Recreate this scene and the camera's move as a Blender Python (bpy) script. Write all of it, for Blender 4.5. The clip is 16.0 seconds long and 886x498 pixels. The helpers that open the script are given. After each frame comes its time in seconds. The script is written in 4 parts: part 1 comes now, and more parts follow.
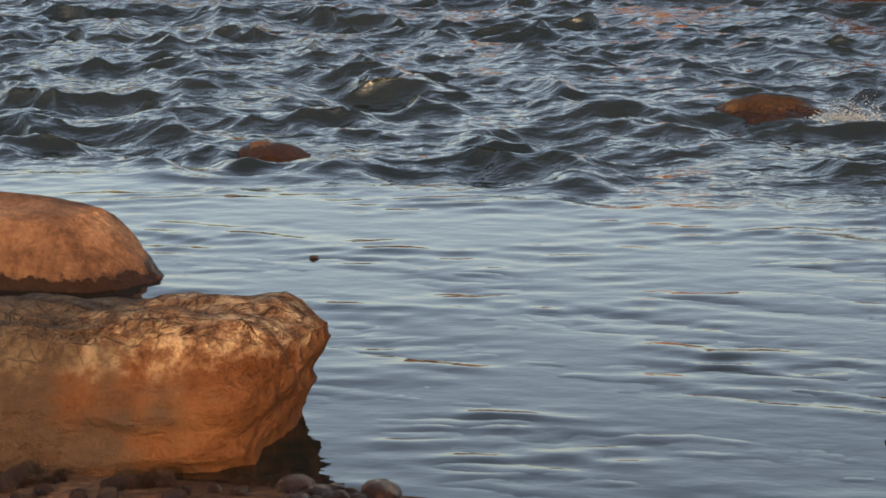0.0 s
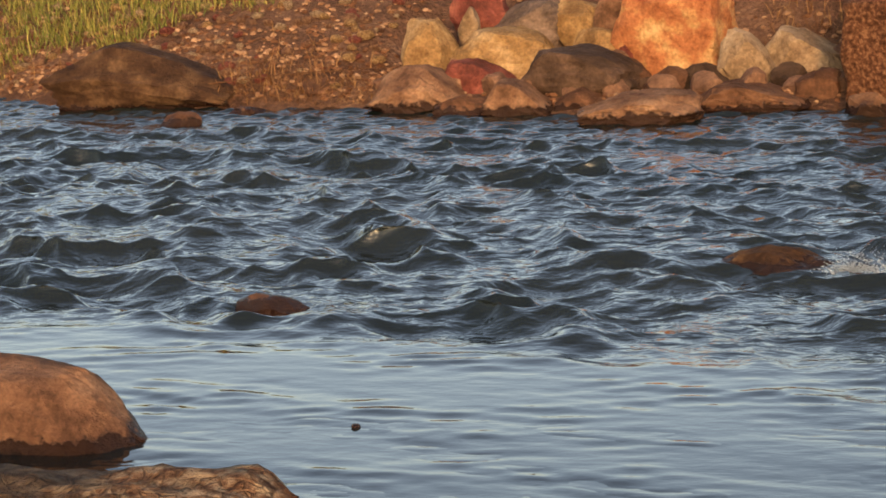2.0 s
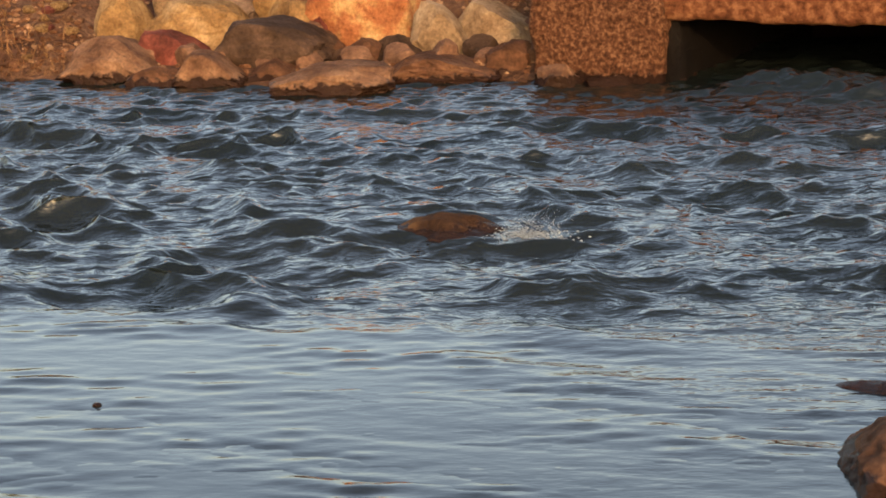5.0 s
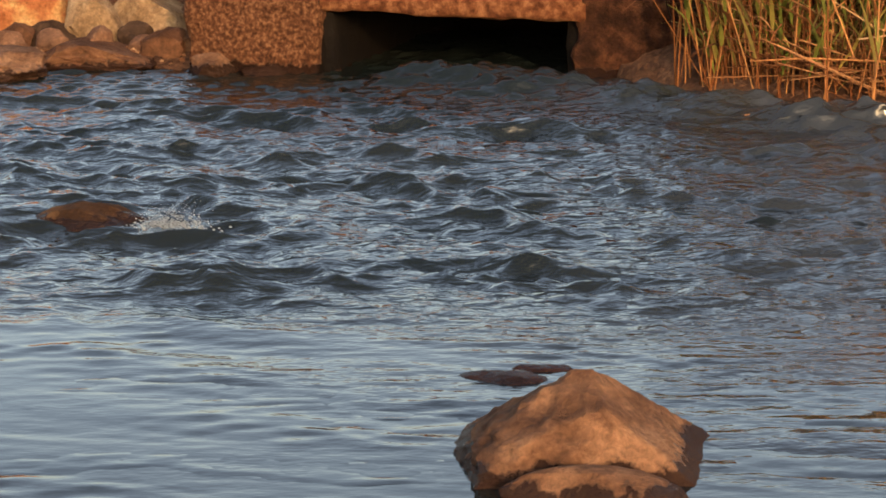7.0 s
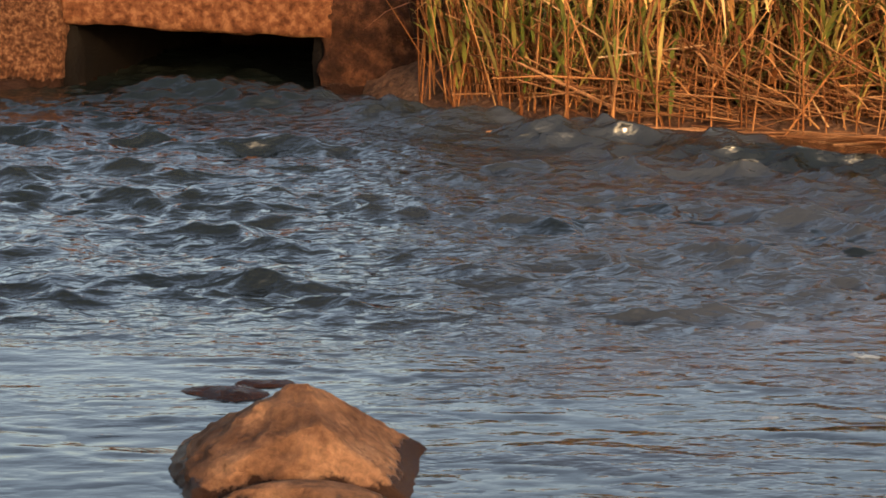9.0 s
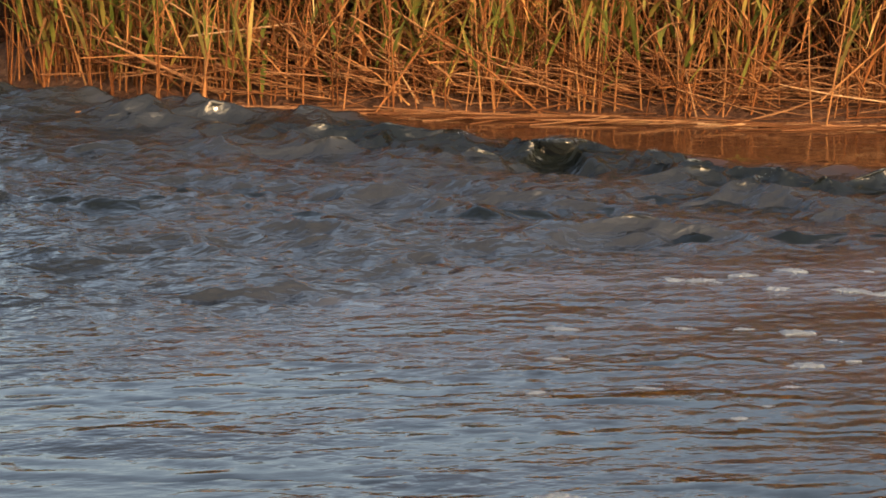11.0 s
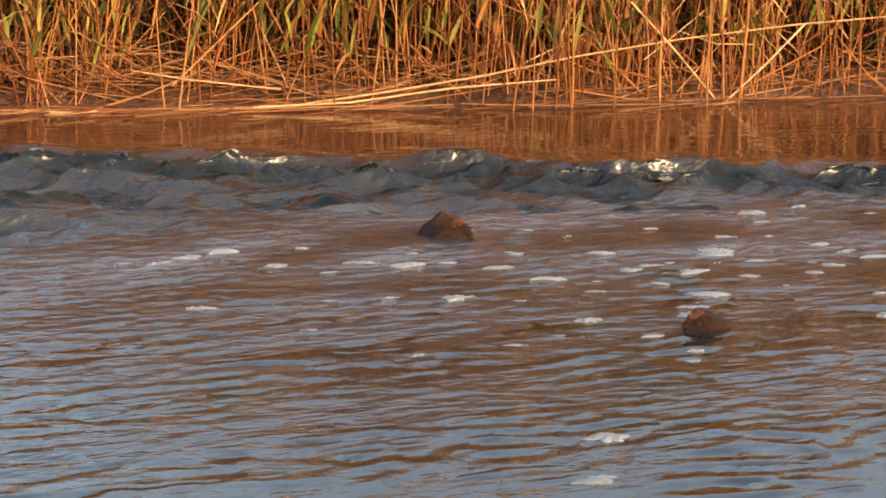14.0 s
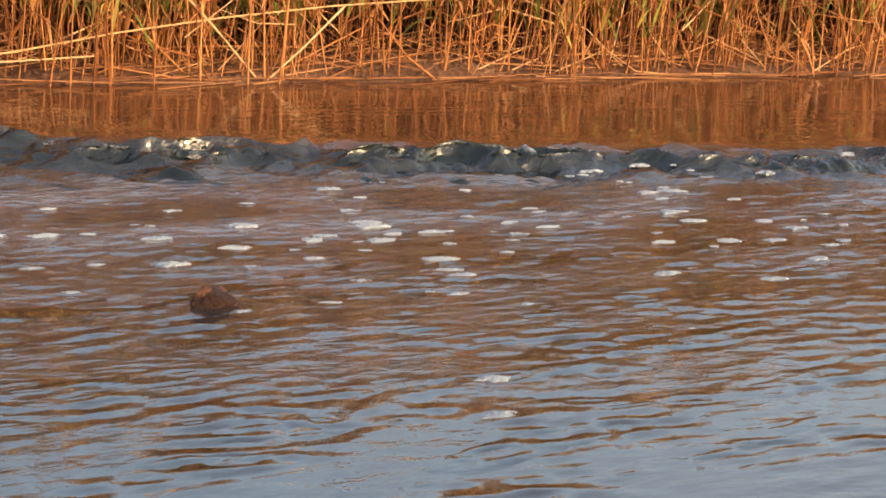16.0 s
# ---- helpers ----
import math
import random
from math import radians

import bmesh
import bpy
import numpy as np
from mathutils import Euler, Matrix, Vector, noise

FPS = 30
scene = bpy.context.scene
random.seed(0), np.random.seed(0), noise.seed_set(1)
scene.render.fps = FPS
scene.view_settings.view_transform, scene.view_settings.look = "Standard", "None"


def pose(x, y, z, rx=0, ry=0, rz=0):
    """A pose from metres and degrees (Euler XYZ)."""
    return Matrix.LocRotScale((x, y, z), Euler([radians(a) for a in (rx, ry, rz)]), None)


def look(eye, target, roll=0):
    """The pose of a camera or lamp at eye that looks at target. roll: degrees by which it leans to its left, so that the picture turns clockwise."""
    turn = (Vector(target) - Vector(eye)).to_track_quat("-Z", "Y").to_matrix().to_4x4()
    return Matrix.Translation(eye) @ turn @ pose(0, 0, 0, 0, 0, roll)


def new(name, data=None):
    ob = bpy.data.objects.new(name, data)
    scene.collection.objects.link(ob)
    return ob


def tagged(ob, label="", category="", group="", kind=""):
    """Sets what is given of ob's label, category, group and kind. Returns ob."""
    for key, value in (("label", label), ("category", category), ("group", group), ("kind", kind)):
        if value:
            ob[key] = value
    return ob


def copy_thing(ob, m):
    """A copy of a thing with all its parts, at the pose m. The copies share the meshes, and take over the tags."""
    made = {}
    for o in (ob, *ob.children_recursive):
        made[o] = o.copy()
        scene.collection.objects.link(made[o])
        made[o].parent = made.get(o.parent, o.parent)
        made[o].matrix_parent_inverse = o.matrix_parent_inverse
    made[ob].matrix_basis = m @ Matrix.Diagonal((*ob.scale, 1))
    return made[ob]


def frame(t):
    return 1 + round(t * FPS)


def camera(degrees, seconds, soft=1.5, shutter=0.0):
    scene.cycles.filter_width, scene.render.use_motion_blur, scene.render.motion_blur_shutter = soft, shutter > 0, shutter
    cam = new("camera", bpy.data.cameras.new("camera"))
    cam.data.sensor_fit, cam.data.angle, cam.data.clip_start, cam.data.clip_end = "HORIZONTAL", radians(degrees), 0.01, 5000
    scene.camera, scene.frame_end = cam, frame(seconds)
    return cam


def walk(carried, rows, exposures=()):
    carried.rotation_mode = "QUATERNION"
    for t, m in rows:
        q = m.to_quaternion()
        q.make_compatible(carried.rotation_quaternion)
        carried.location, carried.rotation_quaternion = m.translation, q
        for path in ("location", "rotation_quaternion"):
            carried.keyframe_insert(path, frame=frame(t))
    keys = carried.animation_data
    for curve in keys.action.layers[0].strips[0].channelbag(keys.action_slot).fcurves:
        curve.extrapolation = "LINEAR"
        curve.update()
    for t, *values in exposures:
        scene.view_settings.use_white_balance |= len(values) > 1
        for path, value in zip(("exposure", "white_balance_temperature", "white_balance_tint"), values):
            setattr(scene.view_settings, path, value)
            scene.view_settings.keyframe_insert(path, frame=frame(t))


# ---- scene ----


def aim(x, y, z, yaw, pitch, roll):
    """A camera pose from its place, its heading to the left of +y, its tilt and its lean, in degrees."""
    return pose(x, y, z, 0, 0, yaw) @ pose(0, 0, 0, 90 + pitch) @ pose(0, 0, 0, 0, 0, roll)


# ---- camera ----
PATH = [
    (0.0, -0.333, 0.674, 1.081, 16.81, -13.44, -2.99),
    (0.5, -0.277, 0.711, 1.088, 17.56, -12.53, -2.85),
    (1.0, -0.258, 0.744, 1.118, 17.80, -11.77, -3.15),
    (1.5, -0.248, 0.780, 1.116, 17.75, -10.88, -3.25),
    (2.0, -0.267, 0.813, 1.116, 17.69, -10.14, -3.19),
    (2.5, -0.269, 0.831, 1.108, 17.67, -10.13, -2.97),
    (3.0, -0.245, 0.841, 1.103, 16.52, -10.25, -2.65),
    (3.2, -0.236, 0.846, 1.094, 15.70, -10.49, -2.59),
    (5.3, -0.129, 0.843, 1.085, 9.73, -11.12, -2.05),
    (5.5, -0.123, 0.836, 1.086, 8.95, -11.19, -1.79),
    (6.0, -0.091, 0.857, 1.073, 6.41, -11.38, -1.01),
    (6.5, -0.061, 0.851, 1.080, 4.41, -11.68, -0.71),
    (7.0, -0.040, 0.850, 1.090, 2.42, -11.55, -0.49),
    (7.5, -0.014, 0.854, 1.088, 0.79, -11.37, -0.21),
    (8.0, 0.008, 0.863, 1.086, -0.93, -11.37, 0.20),
    (8.5, 0.028, 0.864, 1.087, -2.23, -11.27, 0.32),
    (9.0, 0.047, 0.859, 1.083, -3.56, -11.10, 0.70),
    (9.5, 0.081, 0.856, 1.084, -5.17, -11.54, 0.64),
    (10.0, 0.123, 0.857, 1.086, -7.83, -11.69, 0.99),
    (10.2, 0.131, 0.857, 1.090, -9.14, -11.65, 0.92),
    (12.3, 0.267, 0.820, 1.073, -18.09, -11.89, 1.07),
    (12.5, 0.284, 0.812, 1.083, -19.15, -12.05, 0.62),
    (13.0, 0.318, 0.799, 1.068, -22.54, -11.83, 1.23),
    (13.5, 0.369, 0.779, 1.080, -25.06, -11.69, 0.79),
    (14.0, 0.397, 0.770, 1.086, -27.73, -11.44, 1.50),
    (14.5, 0.440, 0.748, 1.087, -29.95, -11.16, 1.66),
    (15.0, 0.467, 0.712, 1.085, -32.37, -11.18, 2.23),
    (15.5, 0.487, 0.697, 1.082, -34.81, -11.48, 3.09),
    (16.0, 0.534, 0.682, 1.088, -38.44, -11.46, 3.76),
]
cam = camera(22.20, 16.0, soft=1.75)
walk(cam, [(t, aim(*p)) for t, *p in PATH], [(0, 0.75, 7200, 15), (10.5, 0.79, 7200, 15), (12.5, 1.0, 7200, 14), (13.5, 1.14, 7200, 14), (14.4, 1.40, 7150, 14), (16, 1.5, 7150, 14)])

# ---- light ----
SUN_TO = Vector((-0.30, 1.0, -0.27)).normalized()      # the way the low evening sun shines, over the camera's shoulder
world = bpy.data.worlds.new("evening_sky")
scene.world = world
world.use_nodes = True
wn = world.node_tree.nodes
sky = wn.new("ShaderNodeTexSky")
sky.sky_type, sky.sun_disc = "NISHITA", False
sky.sun_elevation = math.asin(-SUN_TO.z)
sky.sun_rotation = math.atan2(-SUN_TO.x, -SUN_TO.y)
sky.dust_density, sky.air_density, sky.ozone_density = 4.0, 1.0, 0.6
wn["Background"].inputs["Strength"].default_value = 0.245
haze = wn.new("ShaderNodeMix")                       # thin even haze over the whole sky
haze.data_type = "RGBA"
haze.inputs[0].default_value, haze.inputs[7].default_value = 0.10, (2.5, 2.5, 2.6, 1)
world.node_tree.links.new(sky.outputs[0], haze.inputs[6])
world.node_tree.links.new(haze.outputs[2], wn["Background"].inputs["Color"])
sun = new("sun", bpy.data.lights.new("sun", "SUN"))
sun.data.energy, sun.data.angle, sun.data.color = 2.0, radians(0.6), (1.0, 0.58, 0.33)
sun.matrix_basis = look((0, -20, 12), Vector((0, -20, 12)) + SUN_TO)


# ---- materials ----
def material(name, rough=0.8, metal=0.0, ior=1.45, gloss=0.12):
    m = bpy.data.materials.new(name)
    m.use_nodes = True
    b = m.node_tree.nodes["Principled BSDF"]
    b.inputs["Roughness"].default_value, b.inputs["Metallic"].default_value, b.inputs["IOR"].default_value = rough, metal, ior
    b.inputs["Specular IOR Level"].default_value = gloss
    return m, m.node_tree.nodes, m.node_tree.links, b


def coords(n, l, scale, space="Object"):
    tc, mp = n.new("ShaderNodeTexCoord"), n.new("ShaderNodeMapping")
    mp.inputs["Scale"].default_value = scale if isinstance(scale, tuple) else (scale,) * 3
    l.new(tc.outputs[space], mp.inputs["Vector"])
    return mp.outputs[0]


def noise_tex(n, l, vec, scale, detail=6.0, rough=0.6, kind="FBM"):
    t = n.new("ShaderNodeTexNoise")
    t.noise_type = kind
    t.inputs["Scale"].default_value, t.inputs["Detail"].default_value, t.inputs["Roughness"].default_value = scale, detail, rough
    l.new(vec, t.inputs["Vector"])
    return t.outputs["Fac"]


def ramp(n, l, fac, stops):
    r = n.new("ShaderNodeValToRGB")
    while len(r.color_ramp.elements) < len(stops):
        r.color_ramp.elements.new(0.5)
    for e, (p, c) in zip(r.color_ramp.elements, stops):
        e.position, e.color = p, (*c, 1) if len(c) == 3 else c
    l.new(fac, r.inputs["Fac"])
    return r.outputs["Color"]


def mix(n, l, fac, a, b, mode="MIX"):
    x = n.new("ShaderNodeMix")
    x.data_type, x.blend_type = "RGBA", mode
    for key, value in ((0, fac), (6, a), (7, b)):
        if isinstance(value, (int, float)):
            x.inputs[key].default_value = value
        elif isinstance(value, tuple):
            x.inputs[key].default_value = (*value, 1)
        else:
            l.new(value, x.inputs[key])
    return x.outputs[2]


def calc(n, l, op, a, b=0.0, clamp=False):
    m = n.new("ShaderNodeMath")
    m.operation, m.use_clamp = op, clamp
    for k, value in enumerate((a, b)):
        if isinstance(value, (int, float)):
            m.inputs[k].default_value = value
        else:
            l.new(value, m.inputs[k])
    return m.outputs[0]


def bump(n, l, b, height, strength, distance):
    x = n.new("ShaderNodeBump")
    x.inputs["Strength"].default_value, x.inputs["Distance"].default_value = strength, distance
    l.new(height, x.inputs["Height"])
    l.new(x.outputs[0], b.inputs["Normal"])


def world_height(n, l):
    g, s = n.new("ShaderNodeNewGeometry"), n.new("ShaderNodeSeparateXYZ")
    l.new(g.outputs["Position"], s.inputs[0])
    return s.outputs["Z"]


def stone(name, dark, mid, light, scale=1.0, rough=0.85, wet=0.03, gloss=0.12):
    """Weathered rock: cloudy colour, fine grain, pits, and a wet, algae-dark rim along the water."""
    m, n, l, b = material(name, rough, gloss=gloss)
    v = coords(n, l, 1.0)
    big = noise_tex(n, l, v, 7.0 * scale, 5.0, 0.62)
    fine = noise_tex(n, l, v, 70.0 * scale, 6.0, 0.7)
    col = ramp(n, l, big, [(0.34, dark), (0.50, mid), (0.66, light)])
    col = mix(n, l, 0.8, col, ramp(n, l, fine, [(0.25, (0.2,) * 3), (0.5, (0.5,) * 3), (0.8, (0.85,) * 3)]), "OVERLAY")
    z = world_height(n, l)
    edge = calc(n, l, "ADD", z, calc(n, l, "MULTIPLY", calc(n, l, "SUBTRACT", noise_tex(n, l, v, 26.0, 3.0), 0.5), 0.08))
    damp = ramp(n, l, calc(n, l, "MULTIPLY", edge, 1.0 / max(wet, 1e-3)), [(0.62, (1, 1, 1)), (0.80, (0, 0, 0))])
    col = mix(n, l, calc(n, l, "MULTIPLY", damp, 0.92), col, (0.016, 0.008, 0.006))
    l.new(col, b.inputs["Base Color"])
    l.new(ramp(n, l, damp, [(0.0, (rough,) * 3), (1.0, (0.25,) * 3)]), b.inputs["Roughness"])
    vo = n.new("ShaderNodeTexVoronoi")
    vo.inputs["Scale"].default_value = 34.0 * scale
    l.new(v, vo.inputs["Vector"])
    relief = calc(n, l, "ADD", fine, calc(n, l, "MULTIPLY", vo.outputs["Distance"], 0.35))
    bump(n, l, b, relief, 0.85, 0.014)
    return m


M_TAN = stone("tan_sandstone", (0.065, 0.032, 0.018), (0.135, 0.072, 0.042), (0.21, 0.125, 0.075), wet=0.06)
M_FOOT = stone("tan_sandstone_wet_foot", (0.055, 0.027, 0.016), (0.135, 0.070, 0.040), (0.23, 0.130, 0.075), wet=0.042)
M_YELLOW = stone("yellow_stone", (0.11, 0.06, 0.024), (0.205, 0.125, 0.055), (0.31, 0.21, 0.11))
M_PALE = stone("pale_stone", (0.11, 0.07, 0.038), (0.21, 0.145, 0.088), (0.33, 0.25, 0.165))
M_BROWN = stone("brown_stone", (0.07, 0.038, 0.024), (0.13, 0.07, 0.044), (0.20, 0.115, 0.072))
M_GREY = stone("grey_brown_stone", (0.06, 0.042, 0.032), (0.11, 0.076, 0.058), (0.17, 0.12, 0.088))
M_RED = stone("red_stone", (0.06, 0.018, 0.013), (0.125, 0.036, 0.026), (0.21, 0.075, 0.052))
M_UMBER = stone("umber_stone", (0.022, 0.013, 0.009), (0.046, 0.028, 0.019), (0.085, 0.052, 0.035))
M_REDORANGE = stone("red_orange_stone", (0.16, 0.05, 0.021), (0.26, 0.105, 0.044), (0.36, 0.23, 0.105))
M_MOSSY = stone("mossy_slab", (0.020, 0.010, 0.006), (0.042, 0.022, 0.012), (0.095, 0.055, 0.028))
# plain brown for stream stones; on the heap it paints in a cast shadow
M_SHADEBROWN = stone("brown_and_shaded_stone", (0.045, 0.021, 0.012), (0.085, 0.041, 0.023), (0.135, 0.070, 0.040), wet=0.045)
M_WET = stone("wet_dark_stone", (0.007, 0.0035, 0.0025), (0.016, 0.0075, 0.0045), (0.035, 0.017, 0.010), rough=0.3, wet=0.02, gloss=0.25)
M_PEBBLE = stone("wet_pebble", (0.010, 0.006, 0.005), (0.024, 0.012, 0.009), (0.06, 0.03, 0.02), scale=3.0, rough=0.2, wet=0.01, gloss=0.5)
M_CONCRETE = stone("old_rubble_concrete", (0.034, 0.013, 0.007), (0.10, 0.042, 0.021), (0.23, 0.12, 0.064), scale=9.0, wet=0.05)
M_LINTEL = stone("cast_lintel", (0.06, 0.020, 0.009), (0.14, 0.054, 0.024), (0.25, 0.12, 0.058), scale=4.0, wet=0.01)
M_PIERSHADE = stone("pier_shade_concrete", (0.014, 0.006, 0.004), (0.034, 0.014, 0.008), (0.085, 0.036, 0.018), scale=2.2, wet=0.05)
M_TUNNEL = stone("duct_shade_concrete", (0.002, 0.0015, 0.0015), (0.004, 0.003, 0.0025), (0.007, 0.0055, 0.0045), wet=0.001)


# the ledge boulder: smooth orange body, a pale flaking crust along its top, a grey patch of lichen and painted-in cast
# shadow
M_LEDGE, n, l, b = material("crusted_sandstone", 0.85)
v = coords(n, l, 1.0)
big, fine = noise_tex(n, l, v, 6.0, 6.0, 0.65), noise_tex(n, l, v, 60.0, 6.0, 0.7)
body = ramp(n, l, big, [(0.34, (0.075, 0.026, 0.010)), (0.52, (0.145, 0.060, 0.025)), (0.68, (0.20, 0.095, 0.042))])
crust = ramp(n, l, noise_tex(n, l, v, 24.0, 6.0, 0.7), [(0.36, (0.075, 0.034, 0.018)), (0.48, (0.21, 0.115, 0.062)), (0.60, (0.44, 0.31, 0.19))])
sep = n.new("ShaderNodeSeparateXYZ")
l.new(v, sep.inputs[0])
upper = calc(n, l, "ADD", sep.outputs["Z"], calc(n, l, "MULTIPLY", calc(n, l, "SUBTRACT", big, 0.5), 0.16))
col = mix(n, l, ramp(n, l, calc(n, l, "MULTIPLY", upper, 4.0), [(0.66, (0, 0, 0)), (0.80, (1, 1, 1))]), body, crust)
wv = n.new("ShaderNodeVectorMath")
wv.operation = "ADD"
wn_ = n.new("ShaderNodeTexNoise")
wn_.inputs["Scale"].default_value = 9.0
l.new(v, wn_.inputs["Vector"])
wsc = n.new("ShaderNodeVectorMath")
wsc.operation = "SCALE"
wsc.inputs["Scale"].default_value = 0.16
l.new(wn_.outputs["Color"], wsc.inputs[0])
l.new(v, wv.inputs[0])
l.new(wsc.outputs[0], wv.inputs[1])
ck = n.new("ShaderNodeTexVoronoi")
ck.feature = "DISTANCE_TO_EDGE"
ck.inputs["Scale"].default_value = 9.0
l.new(wv.outputs[0], ck.inputs["Vector"])
ck2 = n.new("ShaderNodeTexVoronoi")
ck2.feature = "DISTANCE_TO_EDGE"
ck2.inputs["Scale"].default_value = 30.0
l.new(wv.outputs[0], ck2.inputs["Vector"])
crack = ramp(n, l, ck.outputs["Distance"], [(0.0, (0.93,) * 3), (0.016, (1, 1, 1))])
flake = ramp(n, l, calc(n, l, "ADD", ck2.outputs["Distance"], ramp(n, l, calc(n, l, "MULTIPLY", upper, 4.0), [(0.60, (0.3,) * 3), (0.80, (0, 0, 0))])), [(0.0, (0.25,) * 3), (0.10, (1, 1, 1))])
col = mix(n, l, 0.55, col, mix(n, l, 1.0, crack, flake, "MULTIPLY"), "MULTIPLY")
lichen_shade = calc(n, l, "SUBTRACT", calc(n, l, "MULTIPLY", calc(n, l, "ADD", big, noise_tex(n, l, v, 15.0, 4.0)), 0.55), calc(n, l, "MULTIPLY", calc(n, l, "SUBTRACT", sep.outputs["X"], 0.42), 0.9))
col = mix(n, l, ramp(n, l, lichen_shade, [(0.44, (0, 0, 0)), (0.64, (0.8,) * 3)]), col, (0.045, 0.036, 0.028))
col = mix(n, l, 0.55, col, ramp(n, l, fine, [(0.25, (0.25,) * 3), (0.5, (0.5,) * 3), (0.8, (0.8,) * 3)]), "OVERLAY")
l.new(col, b.inputs["Base Color"])
bump(n, l, b, calc(n, l, "ADD", calc(n, l, "ADD", fine, calc(n, l, "MULTIPLY", crack, 0.05)), calc(n, l, "ADD", calc(n, l, "MULTIPLY", flake, 0.4), calc(n, l, "MULTIPLY", big, 2.0))), 1.0, 0.024)


def varied(name, a, b_, c, rough=0.7, grain=60.0):
    """Plant matter: colour by stem (islands), with a grain along it."""
    m, n, l, b = material(name, rough)
    g = n.new("ShaderNodeNewGeometry")
    o = n.new("ShaderNodeObjectInfo")
    pick = calc(n, l, "FRACT", calc(n, l, "ADD", g.outputs["Random Per Island"], o.outputs["Random"]))
    col = ramp(n, l, pick, [(0.0, a), (0.5, b_), (1.0, c)])
    f = noise_tex(n, l, coords(n, l, (1.0, 1.0, 0.15)), grain, 3.0)
    col = mix(n, l, 0.5, col, ramp(n, l, f, [(0.3, (0.3,) * 3), (0.7, (0.72,) * 3)]), "OVERLAY")
    l.new(col, b.inputs["Base Color"])
    return m


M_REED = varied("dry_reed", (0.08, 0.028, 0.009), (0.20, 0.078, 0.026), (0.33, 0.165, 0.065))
M_REEDSHADE = varied("shade_dark_reed", (0.014, 0.007, 0.004), (0.032, 0.015, 0.008), (0.07, 0.034, 0.016))
M_LITTER = varied("reed_litter", (0.06, 0.022, 0.008), (0.14, 0.060, 0.025), (0.27, 0.145, 0.07))
M_REED_PALE = varied("bleached_reed", (0.26, 0.145, 0.07), (0.35, 0.215, 0.11), (0.43, 0.30, 0.18))
M_LEAF = varied("reed_leaf", (0.065, 0.085, 0.016), (0.12, 0.13, 0.027), (0.27, 0.20, 0.058))
M_DRYLEAF = varied("sunlit_dry_reed_leaf", (0.42, 0.22, 0.075), (0.56, 0.33, 0.12), (0.68, 0.46, 0.20))
M_GRASS = varied("bank_grass", (0.06, 0.075, 0.016), (0.12, 0.125, 0.03), (0.24, 0.19, 0.06))
M_WEED = varied("dry_weed", (0.07, 0.032, 0.014), (0.13, 0.064, 0.027), (0.22, 0.125, 0.052))

M_GRAVEL = varied("bank_gravel", (0.06, 0.026, 0.013), (0.12, 0.058, 0.03), (0.26, 0.165, 0.10), 0.9)

# soil and gravel of the banks
M_SOIL, n, l, b = material("gravelly_soil", 0.95)
v = coords(n, l, 1.0)
col = ramp(n, l, noise_tex(n, l, v, 3.0, 8.0, 0.65), [(0.3, (0.045, 0.022, 0.013)), (0.5, (0.095, 0.050, 0.030)), (0.7, (0.16, 0.092, 0.058))])
vo = n.new("ShaderNodeTexVoronoi")
vo.inputs["Scale"].default_value = 38.0
l.new(v, vo.inputs["Vector"])
col = mix(n, l, 0.7, col, ramp(n, l, noise_tex(n, l, v, 55.0, 4.0, 0.7), [(0.3, (0.2, 0.19, 0.18)), (0.55, (0.5,) * 3), (0.75, (0.9, 0.88, 0.85))]), "OVERLAY")
l.new(col, b.inputs["Base Color"])
bump(n, l, b, calc(n, l, "ADD", vo.outputs["Distance"], noise_tex(n, l, v, 90.0, 4.0)), 0.8, 0.02)

# river water: a dark greenish body under a skin of fine ripples; aerated water turns white
M_WATER, n, l, b = material("river_water", 0.05, 0.0, 1.40, 0.5)
v = coords(n, l, 1.0)
body = ramp(n, l, noise_tex(n, l, v, 0.9, 3.0), [(0.35, (0.004, 0.0068, 0.0068)), (0.65, (0.0075, 0.0102, 0.0092))])
si = n.new("ShaderNodeAttribute")
si.attribute_name = "silt"
body = mix(n, l, si.outputs["Fac"], body, (0.075, 0.031, 0.014))
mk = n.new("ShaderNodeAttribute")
mk.attribute_name = "murk_sheen"
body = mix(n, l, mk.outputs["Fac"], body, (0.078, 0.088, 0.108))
at, ch = n.new("ShaderNodeAttribute"), n.new("ShaderNodeAttribute")
at.attribute_name, ch.attribute_name = "foam", "chop"
froth = noise_tex(n, l, coords(n, l, (0.55, 1.6, 1.0)), 60.0, 6.0, 0.75)
white = ramp(n, l, calc(n, l, "ADD", calc(n, l, "MULTIPLY", at.outputs["Fac"], 0.40), calc(n, l, "SUBTRACT", froth, 0.5)), [(0.34, (0, 0, 0)), (0.66, (1, 1, 1))])
l.new(mix(n, l, calc(n, l, "MULTIPLY", white, 0.5), body, (0.30, 0.38, 0.44)), b.inputs["Base Color"])
fret = calc(n, l, "ADD", calc(n, l, "MULTIPLY", ch.outputs["Fac"], 0.02), 0.03)
l.new(calc(n, l, "ADD", fret, calc(n, l, "MULTIPLY", white, 0.35)), b.inputs["Roughness"])
lines = noise_tex(n, l, coords(n, l, (0.55, 1.0, 0.6)), 15.0, 2.0, 0.5, "RIDGED_MULTIFRACTAL")
streak = noise_tex(n, l, coords(n, l, (0.50, 1.0, 0.6)), 19.0, 3.0, 0.5)
skin = n.new("ShaderNodeBump")
skin.inputs["Distance"].default_value = 0.038
